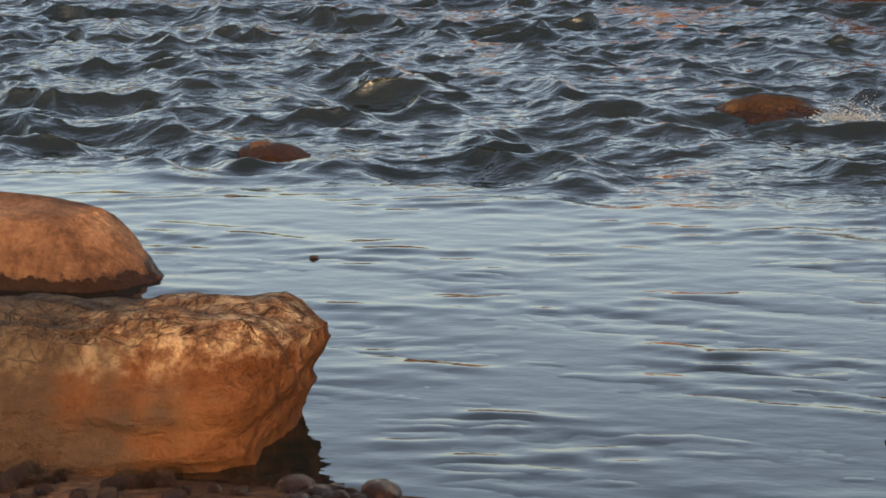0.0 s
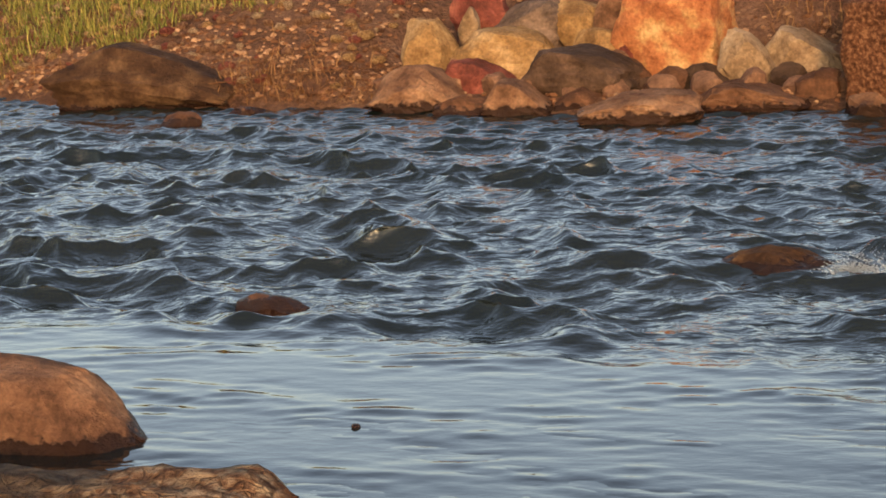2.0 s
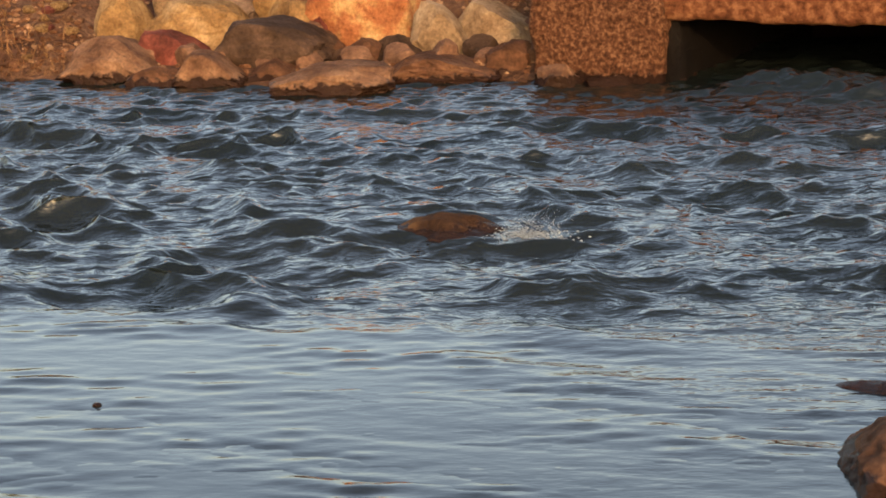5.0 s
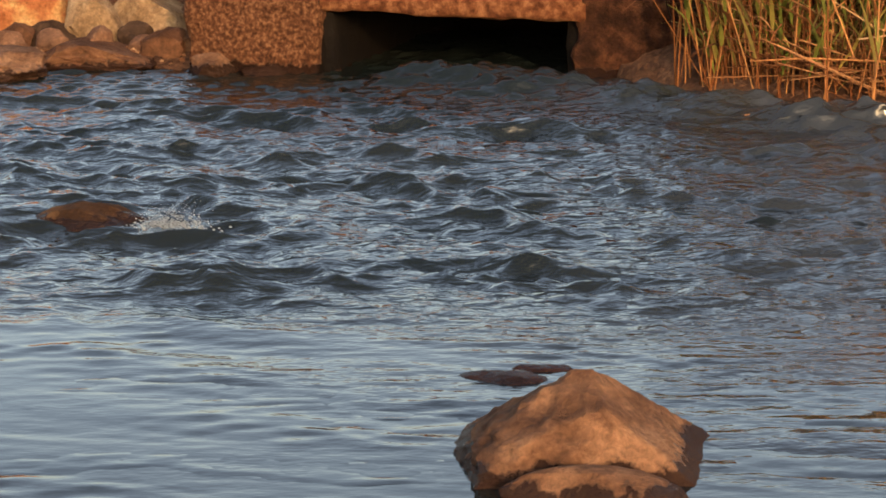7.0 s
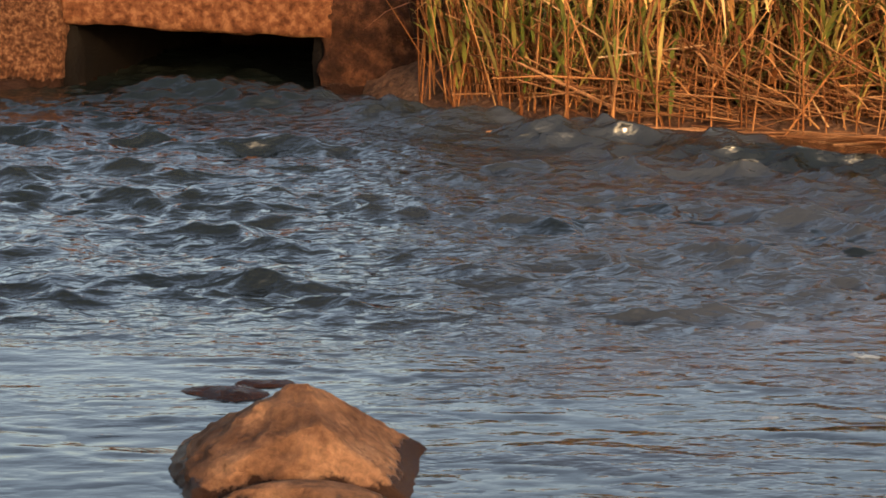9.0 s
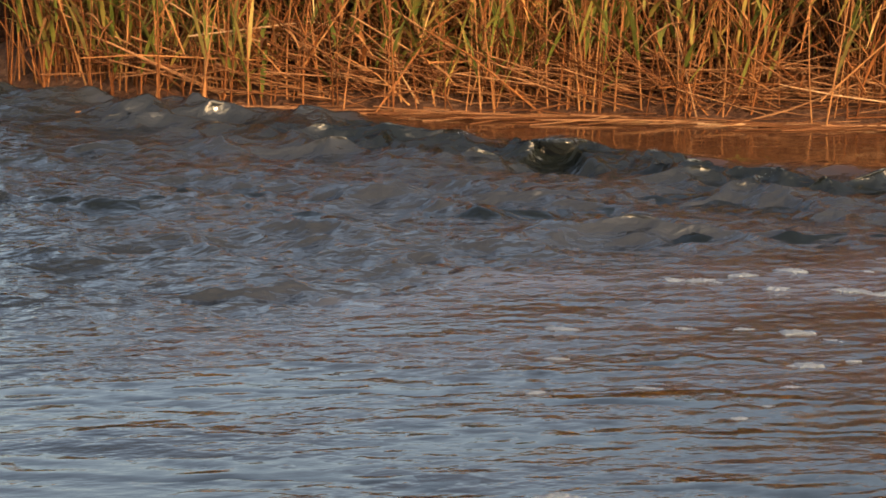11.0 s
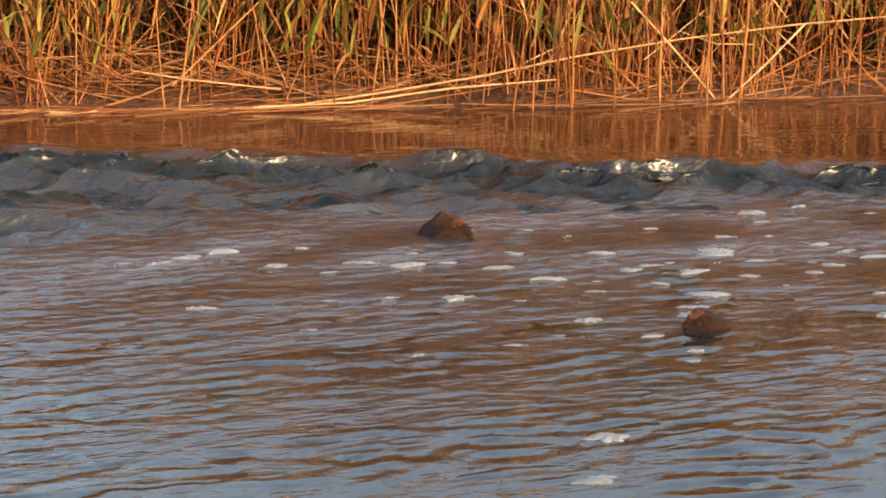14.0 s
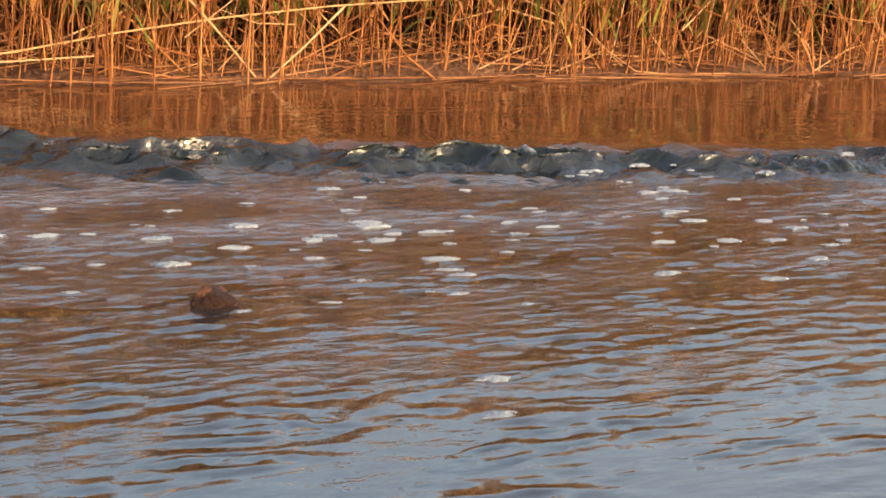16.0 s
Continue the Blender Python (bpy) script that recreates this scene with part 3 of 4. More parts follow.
def pyramid_boulder():
    """A blunt pyramid: one clean sloping face, one broken and lumpy, on a broad foot in the stream."""
    pts, faces = sphere_points(6)
    n = 5.0
    p = pts / (np.abs(pts) ** n).sum(1)[:, None] ** (1 / n)
    p = p * (0.245, 0.20, 0.165) + (0, 0, 0.055)
    p = planed(p, (0.655, -0.13, 0.74), 0.135, 0.04)      # the clean face
    p = planed(p, (-0.42, -0.36, 0.83), 0.122, 0.08)      # the broken face
    p = planed(p, (-0.62, 0.05, 0.78), 0.134, 0.1)
    p = planed(p, (-0.90, -0.2, 0.30), 0.180, 0.1)
    p = planed(p, (0.0, 0.75, 0.66), 0.13, 0.1)
    p = planed(p, (0.05, -0.92, 0.38), 0.130, 0.1)
    p[:, 2] *= 0.91
    out = []
    for q in p:
        w = Vector(q)
        d = Vector((q[0], q[1], q[2] * 1.2)).normalized()
        broken = 1.0 - min(1.0, max(0.0, (q[0] + 0.02) / 0.06))
        a = noise.fractal(w * 7.0 + Vector((2, 5, 1)), 0.9, 2.1, 4)
        c = noise.ridged_multi_fractal(w * 16.0 + Vector((4, 1, 3)), 0.9, 2.2, 4, 1.0, 2.0)
        e = noise.fractal(w * 60.0, 0.7, 2.0, 3)
        out.append(w + d * (0.010 * a + (0.002 + 0.008 * broken) * (c - 1.0) + 0.0016 * e))
    ob = link("boulder", out, faces, M_FOOT)
    ob.matrix_basis = pose(0.027, 4.43, -0.004)
    ob.data.set_sharp_from_angle(angle=radians(40))
    return tagged(ob, "pyramid-shaped tan boulder with a dark wet foot rising from the river", "boulder")


ledge_boulder()
pyramid_boulder()
rock("boulder", -2.72, 4.765, -0.13, 1.21, 0.30, 0.30, M_FOOT, 5, "rounded tan boulder standing in the shallows", boxy=0.40, facets=1, rough=0.035, turn=-6, tops=(0.9, 1.0, 1.0, 1.0, 1.0, 1.0, 1.0, 0.97, 0.62), level=5, category="boulder")
rock("boulder", 0.05, 4.225, -0.07, 0.30, 0.16, 0.122, M_FOOT, 35, "low smooth tan stone before a larger boulder in the water", boxy=0.1, facets=4, rough=0.03, category="stone")

# stones in the stream
rock("stone", -2.355, 5.96, -0.075, 0.25, 0.11, 0.105, M_SHADEBROWN, 41, "wet brown stone just breaking the rapids", turn=-14, tilt=9, boxy=0.35, facets=10, rough=0.08)
rock("stone", -1.20, 6.53, -0.195, 0.34, 0.22, 0.25, M_MOSSY, 42, "wet dark brown boulder washed over by the rapids", turn=-8, boxy=0.4, facets=8, rough=0.09)
rock("stone", -0.11, 4.955, -0.060, 0.21, 0.12, 0.074, M_RED, 43, "flat reddish-brown wet stone barely above the water", boxy=0.2, facets=9, rough=0.10)
rock("stone", -0.03, 5.04, -0.062, 0.16, 0.08, 0.070, M_RED, 44, "small reddish wet stone barely above the water", boxy=0.2, facets=9, rough=0.10)
rock("stone", 0.19, 4.60, -0.045, 0.06, 0.05, 0.068, M_WET, 45, "small wet red-brown stone beside a boulder", boxy=0.2, facets=5)
DEBRIS = rock("driftwood", -1.885, 4.90, -0.008, 0.019, 0.015, 0.015, M_WET, 50, "small dark scrap of bark drifting on calm water", category="driftwood", boxy=0.3, facets=7, level=3)
rock("stone", 2.985, 5.69, -0.06, 0.21, 0.13, 0.118, M_SHADEBROWN, 46, "pointed brown wet stone in the stream", boxy=0.6, facets=10, rough=0.12, tops=(0.3, 0.55, 0.8, 1.0, 0.92, 0.55, 0.35))
rock("stone", 3.035, 4.60, -0.022, 0.108, 0.08, 0.064, M_SHADEBROWN, 47, "rounded dark brown stone in the calm water", boxy=0.6, facets=9, rough=0.12, tops=(0.85, 1.0, 0.95, 0.75))
rock("stone", -0.605, 3.885, -0.05, 0.08, 0.08, 0.09, M_PEBBLE, 48, "dark wet pebble standing in the shallows", boxy=0.1, facets=5)
rock("stone", -4.21, 9.62, -0.07, 0.20, 0.16, 0.13, M_SHADEBROWN, 49, "dark brown stone in the stream off the bank", boxy=0.2, facets=6)

# ---- stones heaped on the far bank: x, y, foot, width, height, stuff, seed, boxiness, tilt, label ----
# the lower row is mostly coloured dark for the shadow that falls on it
HEAP = [
    (-4.69, 10.36, -0.06, 0.93, 0.36, M_MOSSY, 51, 0, "large dark mossy slab of rock at the water's edge", (0.82, 0.93, 1.0, 0.88, 0.76, 0.58, 0.34)),
    (-4.08, 10.03, -0.04, 0.16, 0.07, M_SHADEBROWN, 52, 0, "small flat brown stone at the waterline", ()),
    (-3.80, 10.30, -0.03, 0.23, 0.15, M_SHADEBROWN, 53, 0, "rounded brown stone at the foot of the bank", ()),
    (-3.89, 10.75, 0.10, 0.26, 0.13, M_TAN, 54, 0, "tan stone half sunk in the gravel bank", ()),
    (-3.28, 10.07, -0.05, 0.47, 0.245, M_TAN, 55, 0, "broad rounded tan stone at the waterline", (0.6, 0.88, 1.0, 0.98, 0.72, 0.42)),
    (-3.03, 9.86, -0.05, 0.22, 0.13, M_SHADEBROWN, 56, 0, "low brown stone at the waterline", (0.7, 1.0, 0.9)),
    (-2.77, 9.84, -0.05, 0.30, 0.20, M_TAN, 57, 0, "pointed orange-brown stone at the waterline", (0.55, 1.0, 0.92, 0.66, 0.40)),
    (-3.03, 10.20, 0.02, 0.30, 0.185, M_RED, 58, 0, "dark red stone wedged in the heap", (1.0, 0.98, 0.82, 0.6)),
    (-3.34, 10.45, 0.08, 0.245, 0.29, M_YELLOW, 59, -3, "upright yellowish stone on the heap", (1.0, 0.98, 0.94, 0.66)),
    (-3.00, 10.46, 0.08, 0.47, 0.23, M_YELLOW, 60, 0, "big bright yellow stone on the heap", (0.86, 1.0, 1.0, 0.97, 0.88)),
    (-3.21, 10.62, 0.24, 0.12, 0.15, M_PALE, 61, 0, "small pale stone on the heap", ()),
    (-3.20, 10.80, 0.26, 0.28, 0.20, M_RED, 62, 0, "red stone near the top of the heap", ()),
    (-2.99, 10.76, 0.22, 0.36, 0.20, M_GREY, 63, 6, "grey and orange stone near the top of the heap", (0.5, 0.85, 1.0, 1.0)),
    (-2.60, 10.12, -0.02, 0.54, 0.27, M_UMBER, 64, 0, "big dark grey-brown stone in the heap", (0.55, 0.95, 1.0, 0.98, 0.86, 0.70)),
    (-2.52, 9.90, -0.05, 0.22, 0.15, M_SHADEBROWN, 65, 0, "dark brown stone at the waterline", (0.7, 1.0, 0.6)),
    (-2.19, 9.56, -0.06, 0.48, 0.175, M_TAN, 66, 0, "rounded oblong tan stone with a wet rim at the waterline", (0.78, 0.95, 1.0, 0.97, 0.9)),
    (-2.59, 10.42, 0.12, 0.22, 0.18, M_YELLOW, 67, 6, "speckled yellowish stone in the heap", ()),
    (-2.47, 10.28, 0.09, 0.18, 0.12, M_TAN, 68, 0, "small tan stone between larger ones", ()),
    (-2.44, 10.38, 0.12, 0.10, 0.18, M_RED, 69, 0, "narrow red-brown stone in the heap", ()),
    (-2.235, 10.48, 0.06, 0.49, 0.46, M_REDORANGE, 70, -2, "largest block of the heap, bright orange and yellow", (0.95, 1.0, 1.0, 0.98)),
    (-2.36, 10.22, 0.00, 0.14, 0.18, M_SHADEBROWN, 71, 0, "small brown stone under the orange block", ()),
    (-2.21, 10.10, 0.00, 0.19, 0.155, M_SHADEBROWN, 72, 0, "rounded grey-brown stone under the orange block", ()),
    (-2.04, 10.18, 0.00, 0.24, 0.16, M_UMBER, 73, 0, "dark brown stone under the orange block", ()),
    (-1.80, 9.88, -0.06, 0.48, 0.175, M_SHADEBROWN, 74, 0, "broad low brown stone at the waterline", (0.6, 0.95, 1.0, 0.85, 0.68, 0.6)),
    (-1.87, 10.24, 0.02, 0.27, 0.28, M_PALE, 75, 0, "pale arched stone in the heap", (1.0, 1.0, 0.93, 0.74, 0.45)),
    (-1.68, 10.42, 0.06, 0.35, 0.22, M_PALE, 76, 0, "pale yellow stone beside the culvert", (0.66, 1.0, 0.95, 0.82, 0.68)),
    (-1.69, 10.10, 0.00, 0.15, 0.16, M_UMBER, 77, 0, "small dark stone in the heap", ()),
    (-1.54, 9.92, -0.05, 0.18, 0.205, M_SHADEBROWN, 78, 0, "squarish brown stone against the culvert wall", (1.0, 1.0, 0.95)),
    (-2.73, 10.72, 0.22, 0.26, 0.20, M_YELLOW, 79, 0, "yellowish stone near the top of the heap", ()),
    (-2.52, 10.66, 0.22, 0.22, 0.20, M_TAN, 80, 0, "tan stone near the top of the heap", ()),
    (-1.30, 9.60, -0.05, 0.17, 0.135, M_TAN, 81, 0, "tan stone at the foot of the culvert wall", ()),
    (-1.10, 9.60, -0.06, 0.20, 0.10, M_TAN, 82, 0, "low stone at the foot of the culvert wall", ()),
]
for hx, hy, hz, hw, hh, hm, seed, tilt, label, tops in HEAP:
    if hz > 0.01 and hx > -3.6:
        hz, hh = hz - 0.06, hh + 0.06
    rock("stone", hx, hy, hz, hw * 1.04, min(0.42, 0.72 * hw + 0.05), hh, hm, seed, label, turn=(seed * 37) % 14 - 7, tilt=tilt, group="stones of the far bank",
         boxy=0.9 if tops else 0.5, facets=14 if tops else 14, rough=0.075, level=5 if hw > 0.3 else 4, tops=tops)


for k in range(34):
    fx, fs = -3.5 + 2.05 * k / 33, 0.12 + 0.05 * ((k * 7) % 5) / 4
    fy = float(far_shore(fx)) + (0.16, 0.42, 0.66)[k % 3]
    rock("stone", fx, fy, float(ground_height(np.array(fx), np.array(fy))) - 0.04, fs, fs * 0.8, fs * 0.8, (M_BROWN, M_UMBER, M_SHADEBROWN)[k % 3], 300 + k, "small dark stone filling a gap in the heap", turn=k * 50, level=3, boxy=0.4, facets=10, rough=0.08, group="stones of the far bank")


# ---- culvert ----
def rough_block(name, lo, hi, mat, parent, seed, cell=0.03, rough=0.012, label=""):
    """A cast block with worn edges and a pitted, pebbly face."""
    lo, hi = np.array(lo, float), np.array(hi, float)
    size = hi - lo
    verts, faces, index = [], [], {}
    def at(p):
        key = tuple(np.round(p, 5))
        if key not in index:
            index[key] = len(verts)
            c = (lo + hi) / 2
            r = np.minimum(size / 2 - 0.02, np.abs(p - c)) * np.sign(p - c)
            d = p - c - r
            nrm = np.linalg.norm(d)
            w = c + r + (d / nrm * 0.02 if nrm > 0.021 else d)
            v = Vector(w)
            k = noise.fractal(v * 6 + Vector((seed, 0, 0)), 0.9, 2.0, 4) + 0.8 * noise.fractal(v * 28, 0.7, 2.0, 3)
            verts.append(v + Vector(d if nrm else (0, 0, 0)).normalized() * (rough * k))
        return index[key]
    for ax in range(3):
        a, b_ = (ax + 1) % 3, (ax + 2) % 3
        na, nb = max(2, int(size[a] / cell)), max(2, int(size[b_] / cell))
        for side in (0, 1):
            for i in range(na):
                for j in range(nb):
                    q = []
                    for di, dj in ((0, 0), (1, 0), (1, 1), (0, 1)):
                        p = lo.copy()
                        p[ax] = (lo, hi)[side][ax]
                        p[a] += size[a] * (i + di) / na
                        p[b_] += size[b_] * (j + dj) / nb
                        q.append(at(p))
                    faces.append(tuple(q if side else q[::-1]))
    return link(name, verts, faces, mat, parent, label)


def culvert():
    root = new("culvert")
    root.matrix_basis = pose(-1.42, 9.715, 0, 0, 0, -11.5)
    rough_block("pier", (0.0, -0.02, -0.35), (0.545, 2.4, 0.43), M_CONCRETE, root, 1, rough=0.02)
    # right pier: the shade it stands in is put into its colour
    rough_block("pier", (1.555, 0.02, -0.35), (2.05, 2.4, 0.42), M_PIERSHADE, root, 2, rough=0.02)
    lintel = rough_block("lintel", (0.0, 0.0, 0.0), (1.07, 0.6, 0.205), M_LINTEL, root, 3, rough=0.009)
    lintel.matrix_basis = pose(0.53, 0.0, 0.246, 0, 1.9, 0)
    # shade inside the duct is painted near black; the side linings are added for it
    rough_block("roof_slab", (0.3, 0.59, 0.235), (1.8, 2.5, 0.40), M_TUNNEL, root, 4, cell=0.15, label="underside of the duct, coloured black for shade")
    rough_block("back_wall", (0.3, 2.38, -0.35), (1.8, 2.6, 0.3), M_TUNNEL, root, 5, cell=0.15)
    rough_block("shade_lining", (0.50, 0.04, -0.35), (0.60, 2.4, 0.245), M_TUNNEL, root, 6, cell=0.1)
    rough_block("shade_lining", (1.51, 0.06, -0.35), (1.60, 2.4, 0.245), M_TUNNEL, root, 7, cell=0.1)
    return tagged(root, "old rubble-concrete culvert with a dark rectangular mouth", "culvert")


culvert()
# earth over the duct
ex, ey = np.meshgrid(np.linspace(-1.42, 0.9, 60), np.linspace(9.98, 14.5, 90))
ez = 0.40 + 0.04 * np.clip(ey - 9.9, 0, 2) + 0.02 * np.sin(7 * ex) * np.sin(5 * ey) - 0.9 * np.clip(-1.45 - ex, 0, 1) - 0.9 * np.clip(ex - 0.75, 0, 1)
tagged(grid_mesh("embankment", ex, ey, ez, M_SOIL), "reddish earth heaped over the culvert", "ground", kind="structure")

# ---- reed bed ----
rng = random.Random(7)


def reed_path(x, y, z, height, lean_x, lean_y, bend, steps=6):
    out = []
    for k in range(steps + 1):
        t = k / steps
        out.append((x + lean_x * height * t + bend * height * t * t, y + lean_y * height * t, z + height * t * (1 - 0.10 * abs(bend) * t)))
    return out


def add_reed(sv, sf, lv, lf, x, y, z, height, leafy):
    lx, ly = rng.gauss(0, 0.11 if rng.random() < 0.7 else 0.32), rng.gauss(-0.02, 0.08)
    path = reed_path(x, y, z, height, lx, ly, rng.gauss(0, 0.10))
    r = rng.uniform(0.0018, 0.0038)
    tube(sv, sf, path, [r * (1 - 0.55 * k / 6) for k in range(7)])
    if rng.random() < leafy:
        for k in range(rng.randint(2, 5)):
            p = path[rng.randint(1, 5)]
            blade(lv, lf, p, rng.uniform(0, 6.283), rng.uniform(0.18, 0.45), rng.uniform(0.012, 0.024), rng.uniform(0.7, 1.35), rng.uniform(0.2, 0.6))


sv, sf, lv, lf = [], [], [], []
for k in range(480):
    cx, cs = rng.uniform(0.55, 9.6), abs(rng.gauss(0, 0.6)) + 0.05
    tall, green = rng.uniform(0.95, 1.35) * (0.48 + 0.72 * min(1, max(0, (cx - 1.6) / 2.2))), rng.uniform(0.15, 0.95)
    for j in range(rng.randint(4, 13)):
        x = max(0.58, cx + rng.gauss(0, 0.07))
        y = float(far_shore(x)) + max(0.02, (cs * 0.5 if x < 1.0 else cs) + rng.gauss(0, 0.06))
        z = float(ground_height(np.array(x), np.array(y))) - 0.02
        add_reed(sv, sf, lv, lf, x, y, z, tall * rng.uniform(0.6, 1.1), green)
# leaf colour carries the light: pale for the sunlit top, brown for the shaded base
dv, df, ev, ef = [], [], [], []
for k in range(12500):
    x, s = rng.uniform(0.55, 9.8), abs(rng.gauss(0.1, 0.45)) + 0.03
    top = min(1, max(0, (x - 1.6) / 2.2))
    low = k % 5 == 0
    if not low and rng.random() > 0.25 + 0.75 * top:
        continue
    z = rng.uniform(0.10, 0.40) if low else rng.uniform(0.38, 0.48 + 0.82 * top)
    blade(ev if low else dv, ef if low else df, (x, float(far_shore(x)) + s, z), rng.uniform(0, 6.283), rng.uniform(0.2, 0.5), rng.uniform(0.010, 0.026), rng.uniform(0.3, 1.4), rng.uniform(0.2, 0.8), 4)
# inner stems whose dark colour paints the shade between the reeds
rv, rf = [], []
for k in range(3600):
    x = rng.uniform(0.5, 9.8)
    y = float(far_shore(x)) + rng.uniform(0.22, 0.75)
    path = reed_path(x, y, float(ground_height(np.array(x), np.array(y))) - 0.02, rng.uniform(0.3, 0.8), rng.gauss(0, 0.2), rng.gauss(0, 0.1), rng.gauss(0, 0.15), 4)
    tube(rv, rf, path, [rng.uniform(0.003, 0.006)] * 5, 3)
bed = new("reed_bed")
link("rotten_stems", rv, rf, M_REEDSHADE, bed, "inner stems coloured dark for the shade deep in the stand")
link("upper_leaves", dv, df, M_DRYLEAF, bed, "dry reed leaves coloured pale gold as sunlit")
link("lower_leaves", ev, ef, M_REED, bed, "low reed leaves coloured brown for the shaded base")
link("stems", sv, sf, M_REED, bed, "golden dry stems")
link("leaves", lv, lf, M_LEAF, bed, "green reed leaves")
tagged(bed, "dense stand of golden dry reeds with green leaves", "reeds", kind="stuff")


# the front row, reed by reed
def reed():
    a, c, e, f = [], [], [], []
    h = rng.uniform(0.6, 0.95)
    path = reed_path(0, 0, 0, h, rng.gauss(0, 0.11), rng.gauss(-0.03, 0.06), rng.gauss(0, 0.12), 9)
    r = rng.uniform(0.0022, 0.0038)
    tube(a, c, path, [r * (1 - 0.5 * k / 9) * (1.0 + 0.12 * (k % 2)) for k in range(10)], 6)
    ob = new("reed")
    link("stem", a, c, M_REED, ob)
    for k in range(rng.randint(1, 3)):
        e, f = [], []
        blade(e, f, path[rng.randint(2, 6)], rng.uniform(0, 6.283), rng.uniform(0.2, 0.4), rng.uniform(0.012, 0.022), rng.uniform(0.8, 1.35), rng.uniform(0.2, 0.6))
        link("leaf", e, f, M_LEAF, ob)
    return tagged(ob, "golden dry reed with narrow leaves at the water's edge", "reed", "reeds at the water's edge")


MODELS = [reed() for k in range(12)]


def shore_pose(x, back, turn):
    y = float(far_shore(x)) + back
    return pose(x, y, float(ground_height(np.array(x), np.array(y))) - 0.03, 0, 0, turn)


for k, ob in enumerate(MODELS):
    ob.matrix_basis = shore_pose(0.5 + 0.6 * k, 0.05, 30 * k)
for k in range(190):
    x = rng.uniform(0.46, 1.25) if k < 50 else rng.uniform(1.2, 9.0)
    copy_thing(rng.choice(MODELS), shore_pose(x, rng.uniform(-0.06, 0.22), rng.uniform(0, 360)))

# fallen stems, matted along the waterline
fv, ff = [], []
for k in range(1500):
    x = rng.gauss(2.1, 0.8) if k < 760 else rng.uniform(0.9, 9.2)
    if x < 0.85:
        continue
    back = rng.uniform(-0.05, 0.45)
    y = float(far_shore(x)) + back
    z = max(0.004, float(ground_height(np.array(x), np.array(y)))) + (rng.uniform(0.0, 0.26) if x < 3.2 else rng.uniform(0, 0.09)) * min(1, 0.3 + 2 * max(back, 0))
    length, head, rise = rng.uniform(0.25, 0.8), rng.gauss(0, 0.35), rng.gauss(-0.24 if x < 3.0 else 0.03, 0.24)
    if back < 0.03:
        z, rise = rng.uniform(0.003, 0.015), rng.gauss(0.0, 0.03)
    path = [(x + length * t * math.cos(head), y + length * t * math.sin(head) * 0.6 - 0.12 * max(0, x - 0.9) * 0, max(0.003, z + length * t * rise)) for t in (-0.5, -0.17, 0.17, 0.5)]
    r = rng.uniform(0.0014, 0.0032)
    tube(fv, ff, path, [r, r, r * 0.9, r * 0.7])
mat_ob = link("fallen_reeds", fv, ff, M_LITTER)
tagged(mat_ob, "matted fallen dry reed stems lying along the waterline", "reeds", kind="stuff")


def stalk(points, r, label, mat=M_REED_PALE):
    a, c = [], []
    pts = [Vector(p) for p in points]
    fine = []
    for k in range(len(pts) - 1):
        for j in range(4):
            fine.append(pts[k].lerp(pts[k + 1], j / 4))
    fine.append(pts[-1])
    tube(a, c, fine, [r * (1 - 0.4 * k / len(fine)) for k in range(len(fine))], 6)
    ob = link("reed_stalk", a, c, mat)
    return tagged(ob, label, "reed", "fallen reed stalks")


stalk([(2.35, 8.10, 0.002), (2.995, 7.94, 0.006), (3.51, 7.82, 0.018), (3.82, 7.75, 0.061), (4.16, 7.68, 0.114), (4.51, 7.61, 0.182), (4.91, 7.56, 0.237), (5.37, 7.51, 0.283), (5.8, 7.47, 0.31)], 0.0048, "long bleached reed stalk leaning out of the water")
stalk([(2.7, 8.00, 0.004), (3.25, 7.87, 0.010), (3.70, 7.77, 0.028), (4.06, 7.69, 0.075), (4.43, 7.61, 0.102)], 0.0046, "bleached reed stalk lying close over the water")
stalk([(4.71, 7.59, 0.372), (4.9, 7.57, 0.19), (5.056, 7.54, 0.02)], 0.0044, "bleached broken reed stalk leaning over the waterline")
stalk([(5.415, 7.51, 0.282), (5.25, 7.51, 0.14), (5.10, 7.53, 0.01)], 0.0044, "bleached broken reed stalk leaning over the waterline")
for k in range(150):
    x = rng.uniform(1.0, 8.8) if k % 3 else rng.uniform(4.6, 8.8)
    y = float(far_shore(x)) + rng.uniform(-0.04, 0.14)
    z0 = rng.choice((0.005, rng.uniform(0.02, 0.25)))
    length, a = rng.uniform(0.25, 0.75), rng.choice((rng.uniform(-0.3, 0.45), rng.uniform(2.7, 3.4), rng.uniform(0.5, 1.3), rng.uniform(1.8, 2.6)))
    kink, part_way = a + rng.gauss(0, 0.35), rng.uniform(0.35, 0.7)
    mx, mz = math.cos(a) * length * part_way, abs(math.sin(a)) * length * part_way
    ex, ez = mx + math.cos(kink) * length * (1 - part_way), max(0.0, mz + math.sin(kink) * length * (1 - part_way))
    stalk([(x, y, z0), (x + mx, y + 0.03, z0 + mz), (x + ex, y + 0.08, z0 + ez)], rng.uniform(0.0022, 0.0040), "bleached broken reed stalk leaning over the waterline", rng.choice((M_REED_PALE, M_REED, M_REED)))


# ---- plants and gravel of the stony bank ----
gv, gf = [], []
